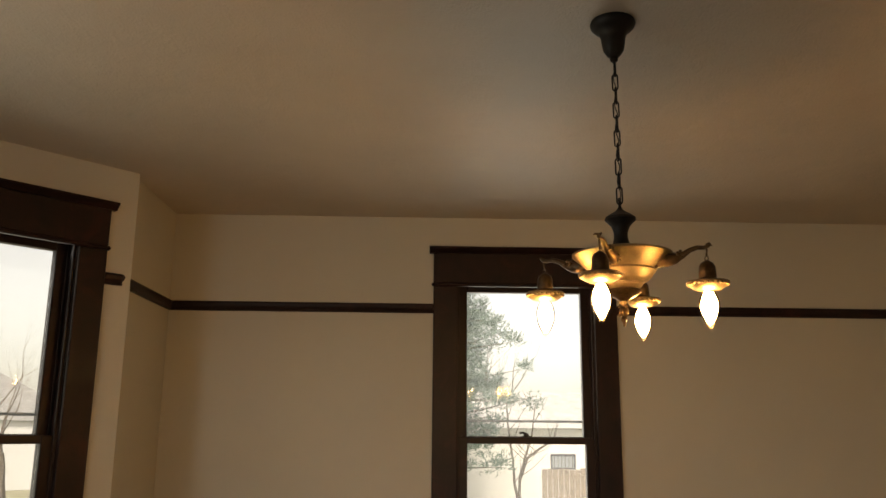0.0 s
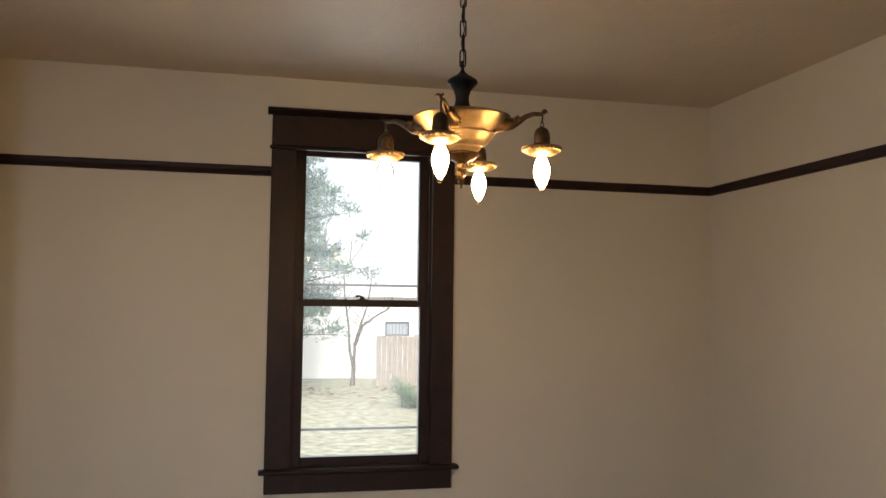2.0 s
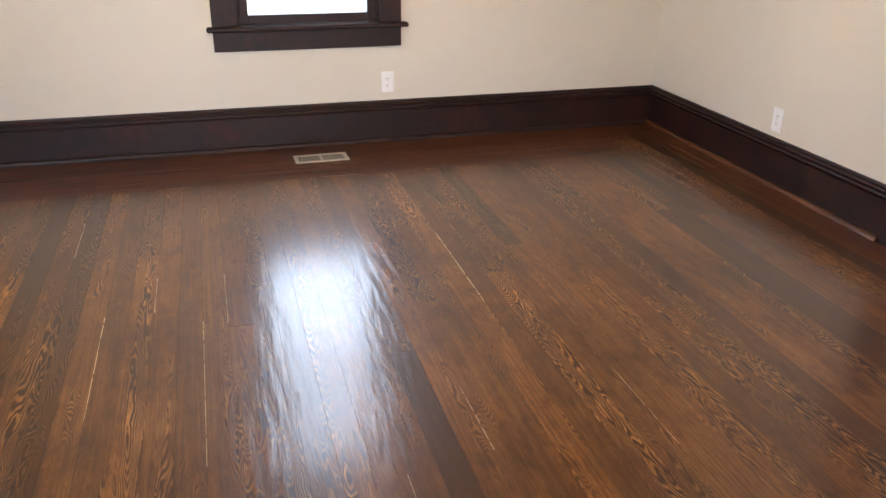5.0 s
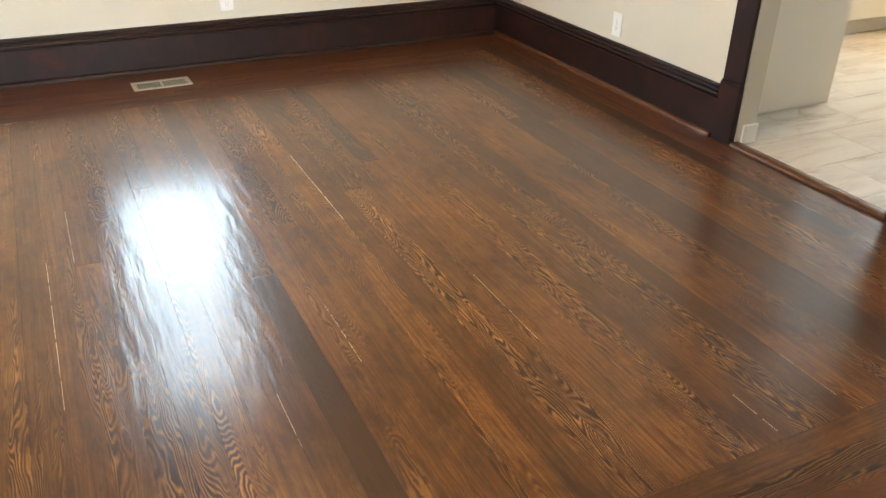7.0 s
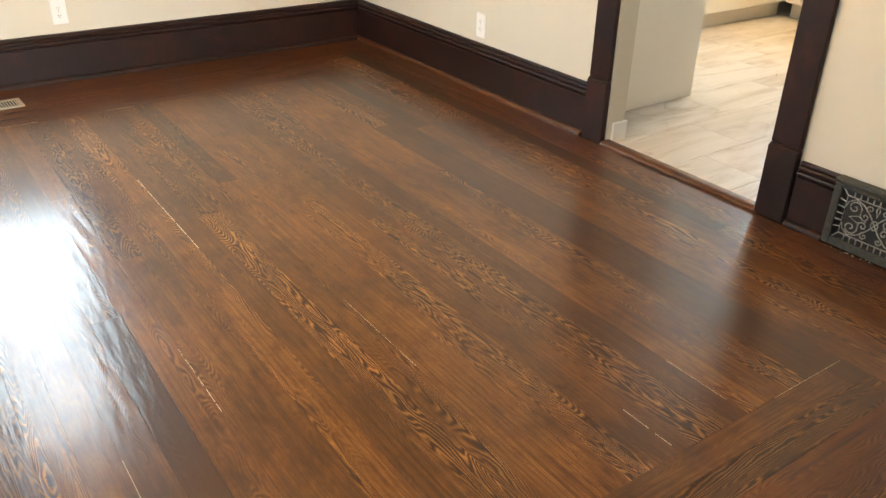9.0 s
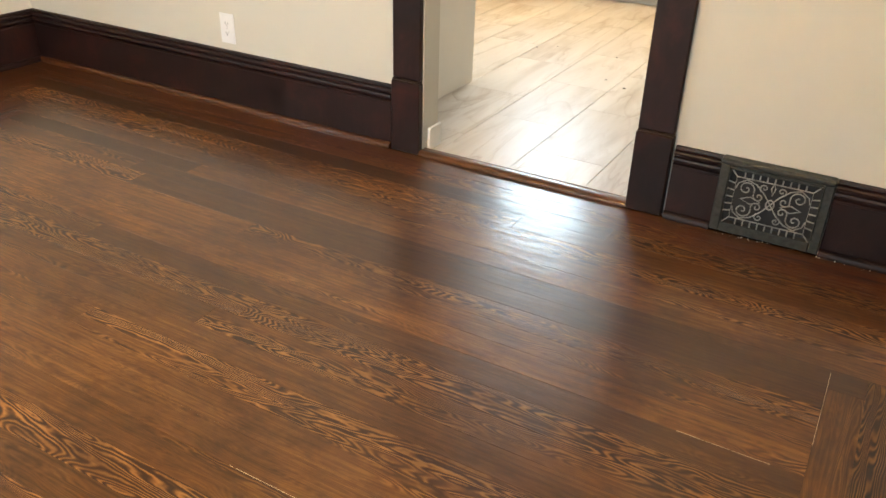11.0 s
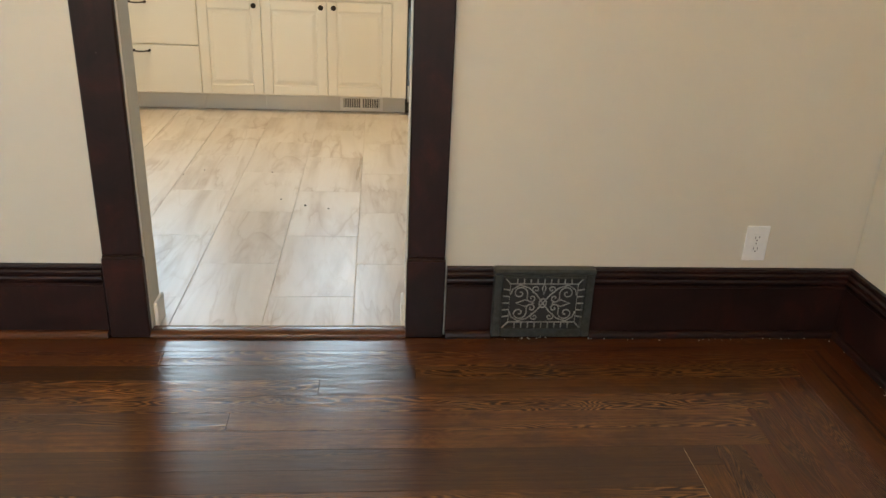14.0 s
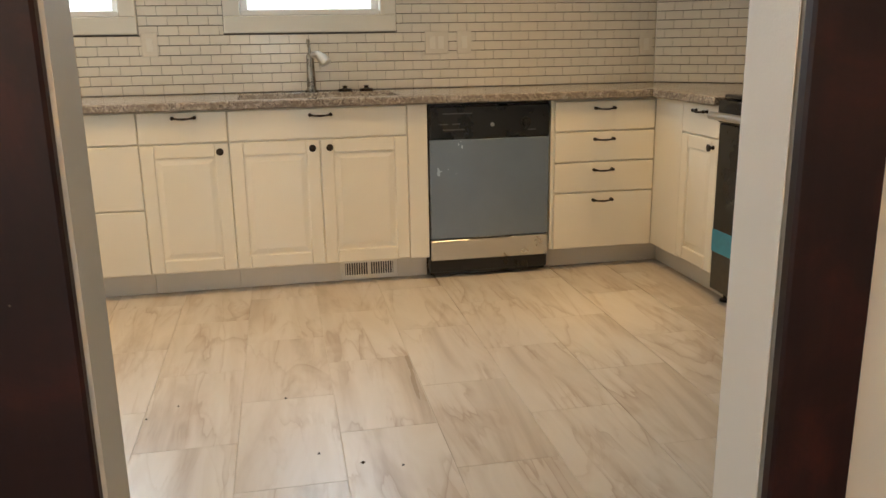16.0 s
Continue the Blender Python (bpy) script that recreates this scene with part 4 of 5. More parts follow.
def knob(c, y, z, m=None):
    p = Part().lathe([(0.010, 0), (0.010, 0.002), (0.0055, 0.006), (0.0055, 0.014), (0.012, 0.018), (0.0165, 0.023), (0.0165, 0.027), (0.010, 0.031), (0.001, 0.032)], 18, (m or Matrix()) @ pose(KX, y, z, 0, -90, 0))
    return p.build("knob", BRONZE, c, True)


G = 0.0014
c = kitchen_base("drawer_cabinet", 3.240, 3.86, "cream painted kitchen drawer base cabinet")
for z0, z1 in ((0.122, 0.424), (0.430, 0.722), (0.728, 0.868)):
    slab_front(c, 3.240 + G, 3.86 - G, z0, z1)
    pull(c, 3.60, z1 - 0.04 if z1 > 0.8 else z1 - 0.035)
c = kitchen_base("base_cabinet", 3.862, K_NORTH - 0.64, "cream painted kitchen base cabinet")
slab_front(c, 3.862 + G, K_NORTH - 0.642, 0.728, 0.868)
panel_front(c, 3.862 + G, K_NORTH - 0.642, 0.122, 0.722)
c = kitchen_base("base_cabinet", 2.846, 3.240, "cream painted kitchen base cabinet with one raised-panel door")
slab_front(c, 2.846 + G, 3.240 - G, 0.728, 0.868)
panel_front(c, 2.846 + G, 3.240 - G, 0.122, 0.722)
pull(c, 3.035, 0.842), knob(c, 2.886, 0.686)
c = kitchen_base("sink_cabinet", 1.918, 2.846, "cream painted kitchen sink cabinet with two raised-panel doors")
slab_front(c, 2.017 + G, 2.846 - G, 0.728, 0.868, None, "false_drawer")
panel_front(c, 2.432 + G, 2.846 - G, 0.122, 0.722)
panel_front(c, 2.017 + G, 2.432 - G, 0.122, 0.722)
Part().box((KX + 0.006, 1.919, 0.116), (KX + 0.0195, 2.017 - G, 0.871), 0.002).build("filler", CABINET, c)
pull(c, 2.424, 0.838), knob(c, 2.468, 0.686), knob(c, 2.388, 0.686)
c = kitchen_base("drawer_cabinet", 0.745, 1.300, "cream painted kitchen cabinet with four drawers")
Part().box((KX + 0.006, 1.281, 0.116), (KX + 0.0195, 1.299, 0.871), 0.002).build("filler", CABINET, c)
for z0, z1 in ((0.115, 0.400), (0.406, 0.555), (0.561, 0.709), (0.715, 0.862)):
    slab_front(c, 0.747, 1.279, z0, z1)
    pull(c, 1.022, z1 - 0.036)
# The return run along the south wall, facing north.
S_Y = 0.745
c = thing("corner_cabinet")
tagged(c, "cream painted kitchen corner cabinet with one raised-panel door", "kitchen cabinet", "kitchen base cabinets")
Part().box((5.372, K_SOUTH + 0.012, 0.115), (KX + 0.018, S_Y - 0.020, 0.872), 0.002).build("body", CABINET, c)
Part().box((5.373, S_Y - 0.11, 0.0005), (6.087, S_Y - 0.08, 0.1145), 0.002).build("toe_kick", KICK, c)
m_face = Matrix(((0, 1, 0, 0), (-1, 0, 0, S_Y + KX), (0, 0, 1, 0), (0, 0, 0, 1)))
Part().box((5.715, S_Y - 0.0195, 0.116), (KX + 0.0185, S_Y - 0.002, 0.871), 0.002).build("filler", CABINET, c)
slab_front(c, 5.376, 5.712, 0.728, 0.868, m_face)
panel_front(c, 5.376, 5.712, 0.122, 0.722, m_face)
pull(c, 5.535, 0.838, m_face), knob(c, 5.415, 0.686, m_face)

# Granite worktop: one slab with a sink cut-out, and its return.
top = thing("countertop")
tagged(top, "speckled brown-grey granite kitchen countertop", "countertop")
p = Part()
SX0, SX1, SY0, SY1 = 6.060, 6.455, 2.035, 2.800
CF = 5.955
p.box((CF, 0.785, 0.8735), (SX0, K_NORTH - 0.003, 0.912), 0.006).box((SX1, 0.785, 0.8735), (K_EAST - 0.001, K_NORTH - 0.003, 0.912), 0.003)
p.box((SX0, SY1, 0.8735), (SX1, K_NORTH - 0.003, 0.912), 0.003).box((SX0, 0.785, 0.8735), (SX1, SY0, 0.912), 0.003)
p.build("slab", GRANITE, top)
p = Part().box((5.372, K_SOUTH + 0.002, 0.8735), (K_EAST - 0.001, 0.785, 0.912), 0.006)
p.build("return_slab", GRANITE, top)

sink = thing("kitchen_sink", (SX0 + SX1) / 2, (SY0 + SY1) / 2, 0.8725)
tagged(sink, "stainless steel undermount double kitchen sink", "sink")
p = Part()
hx, hy = (SX1 - SX0) / 2 + 0.004, (SY1 - SY0) / 2 + 0.004
for a, b in (((-hx - 0.002, -hy, -0.19), (-hx, hy, 0.0)), ((hx, -hy, -0.19), (hx + 0.002, hy, 0.0)), ((-hx, -hy - 0.002, -0.19), (hx, -hy, 0.0)), ((-hx, hy, -0.19), (hx, hy + 0.002, 0.0)), ((-hx, -hy, -0.192), (hx, hy, -0.19)), ((-hx, -0.02, -0.19), (hx, 0.02, -0.02))):
    p.box(a, b, 0.001)
p.build("basin", STEEL, sink)
# Faucet with a pull-down head, and two caps beside it.
fa = thing("faucet", 6.505, 2.435, 0.9125, 55)
tagged(fa, "brushed chrome gooseneck kitchen faucet with side handle", "faucet")
Part().lathe([(0.034, 0), (0.034, 0.008), (0.026, 0.014), (0.023, 0.030), (0.024, 0.036), (0.022, 0.10), (0.019, 0.16), (0.021, 0.168), (0.020, 0.185), (0.012, 0.197), (0.002, 0.200)], 20).build("body", CHROME, fa, True)
Part().tube([(0.004, 0, 0.170), (-0.022, -0.002, 0.190), (-0.045, -0.004, 0.190), (-0.068, -0.005, 0.172), (-0.090, -0.006, 0.146), (-0.093, -0.006, 0.141)], [0.014, 0.016, 0.020, 0.026, 0.031, 0.026], 16).build("spray_head", STEEL, fa, True)
Part().tube([(0.0, 0, 0.194), (0.004, 0.0, 0.225), (0.008, 0.0, 0.262), (0.008, 0.0, 0.268)], [0.009, 0.007, 0.010, 0.006], 10).build("handle", CHROME, fa, True)
for y in (2.262, 2.150):
    o = thing("sink_stopper", 6.50, y, 0.9125)
    tagged(o, "small dark rubber and metal sink stopper on the counter", "sink stopper", "sink stoppers")
    Part().lathe([(0.036, 0), (0.038, 0.006), (0.034, 0.012), (0.016, 0.014), (0.010, 0.020), (0.015, 0.026), (0.004, 0.030)], 20).build("cap", BRONZE, o, True)

# Dishwasher.
dw = thing("dishwasher", 0, 0, 0)
tagged(dw, "stainless dishwasher with black control panel and bluish protective film", "dishwasher")
D0, D1 = 1.306, 1.914
Part().box((KX + 0.02, D0, 0.03), (K_EAST - 0.05, D1, 0.870), 0.003).build("body", BLACK, dw)
p = Part().box((KX - 0.006, D0 + 0.003, 0.700), (KX + 0.0195, D1 - 0.003, 0.858), 0.006)
p.box((KX - 0.010, 1.58, 0.835), (KX - 0.006, 1.64, 0.852), 0.002)
p.build("control_panel", BLACK, dw)
Part().box((KX - 0.004, D0 + 0.003, 0.206), (KX + 0.0195, D1 - 0.003, 0.698), 0.004).build("door_panel", FILM, dw)
Part().box((KX - 0.002, D0 + 0.003, 0.096), (KX + 0.0195, D1 - 0.003, 0.200), 0.004).build("lower_panel", STEEL, dw)
Part().box((KX - 0.004, 1.50, 0.1995), (KX + 0.01, 1.72, 0.2065), 0.001).build("latch_strip", BLACK, dw)
Part().box((6.03, D0 + 0.003, 0.012), (6.06, D1 - 0.003, 0.094), 0.003).build("kick_plate", BLACK, dw)
p = Part().lathe([(0.026, 0), (0.026, 0.004), (0.020, 0.006), (0.018, 0.018), (0.001, 0.019)], 20, pose(KX - 0.006, 1.432, 0.772, 0, -90, 0))
p.build("dial", BLACK, dw, True)
p = Part().lathe([(0.010, 0), (0.010, 0.003), (0.001, 0.004)], 16, pose(KX - 0.006, 1.600, 0.765, 0, -90, 0))
p.build("badge", STEEL, dw, True)
PRINT = plain("grey_print", (0.10, 0.10, 0.10), 0.6)
for i, (a, b, z) in enumerate(((1.700, 1.845, 0.822), (1.74, 1.845, 0.745), (1.76, 1.80, 0.772), (1.82, 1.86, 0.772), (1.38, 1.42, 0.735))):
    Part().box((KX - 0.0066, a, z - 0.003), (KX - 0.0061, b, z + 0.003), 0.0001).build("printed_label", PRINT, dw)

# Range, partly seen.
st = thing("kitchen_range", 0, 0, 0)
tagged(st, "stainless and black slide-in kitchen range with blue protective tape", "stove")
RX0, RX1 = 4.605, 5.368
Part().box((RX0, K_SOUTH + 0.02, 0.03), (RX1, 0.70, 0.90), 0.004).build("body", BLACK, st)
Part().box((RX0 - 0.002, K_SOUTH + 0.02, 0.9005), (RX1 + 0.002, 0.735, 0.922), 0.005).build("cooktop", BLACK, st)
Part().box((RX0 + 0.003, 0.7005, 0.805), (RX1 - 0.003, 0.765, 0.898), 0.006).build("control_panel", BLACK, st)
Part().box((RX0 + 0.003, 0.7005, 0.305), (RX1 - 0.003, 0.752, 0.80), 0.005).build("oven_door", BLACK, st)
p = Part().tube([(RX0 + 0.03, 0.80, 0.835), (RX1 - 0.01, 0.80, 0.835)], 0.017, 14)
p.box((RX0 + 0.06, 0.752, 0.825), (RX0 + 0.09, 0.80, 0.845), 0.003).box((RX1 - 0.05, 0.752, 0.825), (RX1 - 0.02, 0.80, 0.845), 0.003)
p.build("door_handle", STEEL, st, True)
Part().box((RX0 + 0.003, 0.7005, 0.06), (RX1 - 0.003, 0.750, 0.298), 0.005).build("drawer_front", plain("dark_steel", (0.10, 0.105, 0.105), 0.35, 0.8), st)
Part().box((RX0 + 0.003, 0.7505, 0.235), (RX1 - 0.004, 0.7535, 0.335), 0.001).build("blue_tape_band", BLUE, st)
for x in (RX0 + 0.05, RX1 - 0.04):
    for y in (0.2, 0.69):
        Part().lathe([(0.022, 0.0005), (0.022, 0.012), (0.008, 0.014), (0.008, 0.034)], 12, pose(x, y, 0)).build("foot", BLACK, st, True)

# North run that closes the kitchen, with its toe kick.
c = thing("base_cabinet")
tagged(c, "cream painted kitchen base cabinet", "kitchen cabinet", "kitchen base cabinets")
Part().box((3.94, K_NORTH - 0.60, 0.115), (K_EAST - 0.012, K_NORTH - 0.003, 0.872), 0.002).build("body", CABINET, c)
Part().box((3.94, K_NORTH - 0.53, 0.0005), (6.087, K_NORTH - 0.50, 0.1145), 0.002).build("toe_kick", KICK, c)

make_floor_register(6.087, 2.214, -90, 0.285, 0.105, WHITE, "white metal vent set in the cabinet toe kick", "toe_kick_vent", 90, 0.058)


# Kitchen windows with pale trim; the panes face east.
def kitchen_window(name, y0, y1):
    w = structure(thing(name, K_EAST, 0, 0, 0), "white framed kitchen window above the counter", "window")
    z0, z1, t = 1.30, 2.3, 0.085
    p = Part().box((-0.018, y0 - t, z0 - t), (-0.001, y1 + t, z0), 0.004)
    p.box((-0.018, y0 - t, z1), (-0.001, y1 + t, z1 + t), 0.004).box((-0.018, y0 - t, z0), (-0.001, y0, z1), 0.004).box((-0.018, y1, z0), (-0.001, y1 + t, z1), 0.004)
    p.build("trim", KTRIM, w)
    s = Part().box((-0.005, y0 + 0.001, z0 + 0.001), (0.12, y1 - 0.001, z0 + 0.030), 0.004)
    for a, b in ((y0 + 0.001, y0 + 0.040), (y1 - 0.040, y1 - 0.001)):
        s.box((0.06, a, z0 + 0.03), (0.11, b, z1 - 0.001), 0.004)
    s.box((0.06, y0 + 0.04, z1 - 0.04), (0.11, y1 - 0.04, z1 - 0.001), 0.004).box((0.06, y0 + 0.04, 1.78), (0.11, y1 - 0.04, 1.82), 0.004)
    s.build("sash", WHITE, w)
    g = Part().box((0.082, y0 + 0.041, z0 + 0.031), (0.086, y1 - 0.041, z1 - 0.041), 0.0005).build("pane", GLASS, w)
    g.visible_shadow = False
    return w


KTRIM = painted("kitchen_window_trim", (0.72, 0.69, 0.62), 0.5, 300, 0.08, 0.0003, 0.02)
kitchen_window("window_5", 2.055, 2.775)
kitchen_window("window_6", 3.365, 4.16)

for y, z, gang in ((3.230, 1.163, 1), (1.752, 1.152, 2), (1.600, 1.152, 1), (0.540, 1.125, 1)):
    o = thing("wall_plate", K_EAST - 0.0095, y, z, -90)
    tagged(o, "ivory plastic outlet plate on the tiled backsplash", "outlet", "backsplash plates")
    w = 0.040 if gang == 1 else 0.064
    p = Part().box((-w, -0.006, -0.060), (w, -0.0003, 0.060), 0.003).build("cover_plate", BACKTILE, o)
    q = Part()
    for dx in ([0] if gang == 1 else [-0.023, 0.023]):
        q.box((dx - 0.016, -0.0085, -0.033), (dx + 0.016, -0.0061, 0.033), 0.001)
    q.build("insert", KTRIM, o)

# Two recessed warm downlights in the middle of the kitchen ceiling.
for y in (1.3, 3.6):
    lamp = thing("recessed_downlight", 5.35, y, K_TOP)
    tagged(lamp, "round white recessed ceiling downlight, lit warm", "downlight", "kitchen downlights")
    Part().lathe([(0.075, -0.0005), (0.078, -0.006), (0.062, -0.008), (0.060, -0.001)], 28).build("trim_ring", WHITE, lamp, True)
    d = bpy.data.lights.new("downlight_bulb", "SPOT")
    d.energy, d.color, d.spot_size, d.spot_blend, d.shadow_soft_size = 18.0, (1.0, 0.64, 0.27), radians(116), 1.0, 0.30
    o = new("downlight_bulb", d)
    o.matrix_world = look((5.35, y, K_TOP - 0.02), (5.50, y, 0))


# ---- outside ----
GZ = -1.0
GRASS = plain("winter_lawn", (0.36, 0.345, 0.235), 0.95, 0, 0.5, 5.0)
BARK = plain("grey_bark", (0.13, 0.105, 0.085), 0.9, 0, 0.3, 25, 0.4)
NEEDLE = plain("pine_needles", (0.135, 0.190, 0.155), 0.7, 0, 0.35, 3)
SIDING = painted("white_siding", (0.80, 0.79, 0.76), 0.6, 60, 0.1)
FENCE = plain("weathered_fence_wood", (0.27, 0.225, 0.185), 0.85, 0, 0.3, 9, 0.3)
DIRT = plain("leaf_litter", (0.20, 0.13, 0.085), 0.95, 0, 0.4, 6)
g = Part().add([(-400, -400, GZ), (400, -400, GZ), (400, 400, GZ), (-400, 400, GZ)], [(0, 1, 2, 3)]).build("ground", GRASS)
structure(g, "patchy winter lawn", "ground")
base = Part().box((-2.9, -4.2, GZ), (7.1, 5.28, -0.125), 0.01).build("house_foundation", SIDING)
structure(base, "white painted house foundation", "wall")


def bare_tree(name, x, y, height, seed, spread, trunk, label, fork=0.32, z=GZ):
    rnd = random.Random(seed)
    t = thing(name, x, y, z)
    tagged(t, label, "tree", "bare garden trees")
    p = Part()

    def limb(a, d, length, r, depth):
        pts, rad, q, e = [a], [r], Vector(a), Vector(d)
        for i in range(4):
            e = (e + Vector((rnd.uniform(-1, 1), rnd.uniform(-1, 1), rnd.uniform(-0.4, 0.7))) * 0.16).normalized()
            q = q + e * length / 4
            pts.append(tuple(q)), rad.append(r * (1 - 0.12 * (i + 1)))
        p.tube(pts, rad, 6 if depth < 2 else 4)
        if depth >= 5:
            return
        for k in range(rnd.choice((2, 3, 3))):
            b = pts[-1] if k < 2 else pts[2]
            f = (e + Vector((rnd.uniform(-1, 1), rnd.uniform(-1, 1), rnd.uniform(-0.1, 0.9))) * spread).normalized()
            limb(b, f, length * rnd.uniform(0.62, 0.85), rad[-1] * rnd.uniform(0.55, 0.8), depth + 1)

    limb((0, 0, 0), (0.02, 0, 1), height * fork, trunk, 0)
    p.build("branches", BARK, t, True)
    return t


def pine(name, x, y, height, radius, seed, label, low=0.22):
    rnd = random.Random(seed)
    t = thing(name, x, y, GZ)
    tagged(t, label, "tree")
    trunk = Part().tube([(0, 0, 0), (0.05, 0, height * 0.5), (0, 0.03, height * 0.97)], [0.2, 0.13, 0.02], 10)
    crown = Part()
    levels = 26
    for i in range(levels):
        f = i / (levels - 1)
        z = height * (low + (0.98 - low) * f)
        reach = radius * (1 - f) ** 0.75 * (0.72 + 0.28 * math.sin(i * 2.1)) + 0.15
        for k in range(10 if f < 0.8 else 6):
            a = rnd.uniform(0, 2 * math.pi)
            ln = reach * rnd.uniform(0.6, 1.1)
            d = Vector((math.cos(a), math.sin(a), rnd.uniform(-0.05, 0.35)))
            trunk.tube([(0, 0, z), tuple(Vector((0, 0, z)) + d * ln)], [0.03 * (1 - f) + 0.012, 0.006], 4)
            for q in range(3 if f < 0.75 else 2):
                c = Vector((0, 0, z)) + d * ln * (1.0 - 0.27 * q) + Vector((rnd.gauss(0, 0.10), rnd.gauss(0, 0.10), rnd.gauss(0.05, 0.08)))
                size = rnd.uniform(0.26, 0.42)
                for s in range(150):
                    e = Vector((rnd.gauss(0, 1), rnd.gauss(0, 1), rnd.gauss(0.1, 0.6))).normalized()
                    r = c + e * size * rnd.uniform(0.15, 1.0)
                    u = (e + Vector((rnd.gauss(0, 0.5), rnd.gauss(0, 0.5), rnd.gauss(0.5, 0.4)))).normalized() * rnd.uniform(0.07, 0.14)
                    w = u.cross(Vector((rnd.gauss(0, 1), rnd.gauss(0, 1), rnd.gauss(0, 1)))).normalized() * 0.017
                    crown.add([r - w, r + w, r + u + w * 0.4, r + u - w * 0.4], [(0, 1, 2, 3)])
    trunk.build("trunk", BARK, t, True)
    ob = crown.build("needles", NEEDLE, t)
    tagged(ob, kind="stuff")
    return t


# Far house wall with a small barred window, its fence and trees.
hs = thing("neighbour_house", 2.0, 28.2, GZ)
tagged(hs, "low white neighbouring building with a small barred window", "house")
Part().box((-14, 0, 0), (10, 6, 2.75), 0.02).build("wall", SIDING, hs)
Part().extrude([(-0.4, 2.76), (3, 4.1), (6.4, 2.76)], 24.6, pose(-14.3, 0, 0)).build("roof", plain("pale_roofing", (0.55, 0.54, 0.52), 0.9, 0, 0.2, 3), hs)
WX = 2.98
wn_ = Part()
for a, b in (((WX - 0.42, -0.04, 1.49), (WX - 0.36, 0.0, 1.93)), ((WX + 0.36, -0.04, 1.49), (WX + 0.42, 0.0, 1.93)), ((WX - 0.42, -0.04, 1.85), (WX + 0.42, 0.0, 1.93)), ((WX - 0.42, -0.04, 1.43), (WX + 0.42, 0.0, 1.49))):
    wn_.box(a, b, 0.01)
for i in range(6):
    wn_.box((WX - 0.30 + 0.12 * i, -0.05, 1.49), (WX - 0.285 + 0.12 * i, -0.03, 1.85), 0.003)
wn_.build("window_grille", plain("dark_window_frame", (0.10, 0.10, 0.11), 0.6), hs)
Part().box((WX - 0.36, -0.012, 1.49), (WX + 0.36, -0.004, 1.85), 0.001).build("window_pane", plain("grey_glass", (0.35, 0.38, 0.40), 0.1), hs)

fence = thing("garden_fence", 0, 25.4, GZ)
tagged(fence, "weathered vertical board garden fence", "fence")
rnd = random.Random(3)
for i in range(22):
    x0 = 3.86 + 0.165 * i
    Part().box((x0, 0, 0.02), (x0 + 0.155, 0.022, 1.57 + rnd.uniform(-0.03, 0.03)), 0.006).build("board", FENCE, fence)
Part().box((3.85, 0.023, 0.4), (7.50, 0.06, 0.49), 0.004).box((3.85, 0.023, 1.3), (7.50, 0.06, 1.39), 0.004).build("rail", FENCE, fence)

pine("pine_tree", 0.45, 23.5, 9.6, 3.4, 4, "tall blue-green pine tree on the lawn", 0.17)
bare_tree("bare_tree", 3.2, 36.5, 10.0, 5, 0.6, 0.24, "bare winter tree behind the neighbouring building", 0.26)
bare_tree("bare_tree", 1.7, 39.0, 10.0, 8, 0.6, 0.24, "bare winter tree behind the neighbouring building", 0.26)
bare_tree("bare_tree", -13.75, 29.0, 9.0, 21, 0.6, 0.24, "bare winter tree beside the street", 0.20)
bare_tree("bare_tree", -12.3, 24.0, 8.0, 23, 0.6, 0.20, "bare winter tree beside the street", 0.20)
bare_tree("bare_tree", -16.9, 32.0, 9.5, 25, 0.6, 0.16, "bare winter tree beside the street", 0.20)

# The slim young tree forks low into three long limbs.
rnd = random.Random(11)
t = thing("small_tree", 3.20, 25.9, GZ)
tagged(t, "slim bare young tree with a low forked trunk", "tree", "bare garden trees")
p = Part().tube([(0, 0, -0.02), (0.02, 0, 0.35), (0.03, 0, 0.75)], [0.085, 0.07, 0.062], 8)
for pts in ([(0.02, 0, 0.55), (-0.10, 0.05, 1.1), (-0.14, 0.1, 1.8), (-0.28, 0.1, 2.8), (-0.34, 0.1, 3.9)],
            [(0.03, 0, 0.72), (0.06, 0, 1.3), (0.22, -0.1, 1.9), (0.42, -0.1, 2.5), (0.55, -0.1, 3.5)],
            [(0.05, 0, 1.2), (0.30, 0.1, 1.85), (0.70, 0.1, 2.15), (1.15, 0.1, 2.4)]):
    p.tube(pts, [0.05, 0.042, 0.034, 0.024, 0.014][:len(pts)], 7)
    for q in range(9):
        i = rnd.randrange(1, len(pts) - 1)
        o = Vector(pts[i]).lerp(Vector(pts[i + 1]), rnd.random())
        d = Vector((rnd.gauss(0, 0.5), rnd.gauss(0, 0.5), rnd.uniform(0.4, 1.0)))
        p.tube([tuple(o), tuple(o + d * 0.4), tuple(o + d * 0.8 + Vector((0, 0, 0.12)))], [0.013, 0.009, 0.005], 5)
p.build("branches", BARK, t, True)

# A pale house and a parked car across the street to the north-west.
h2 = thing("street_house", -18.4, 36.0, GZ, 34)
tagged(h2, "pale gabled house across the street", "house")
Part().box((-4, 0, 0), (4, 8, 2.9), 0.02).build("wall", plain("pale_grey_siding", (0.60, 0.61, 0.62), 0.8, 0, 0.06, 4), h2)
Part().extrude([(-4.5, 2.91), (0, 5.2), (4.5, 2.91)], 8.6, pose(0, -0.3, 0, 0, 0, 90)).build("roof", plain("grey_roofing", (0.36, 0.36, 0.37), 0.9, 0, 0.2, 3), h2)
car = thing("parked_car", -11.2, 21.6, GZ, 34)
tagged(car, "pale silver car parked across the street", "car")
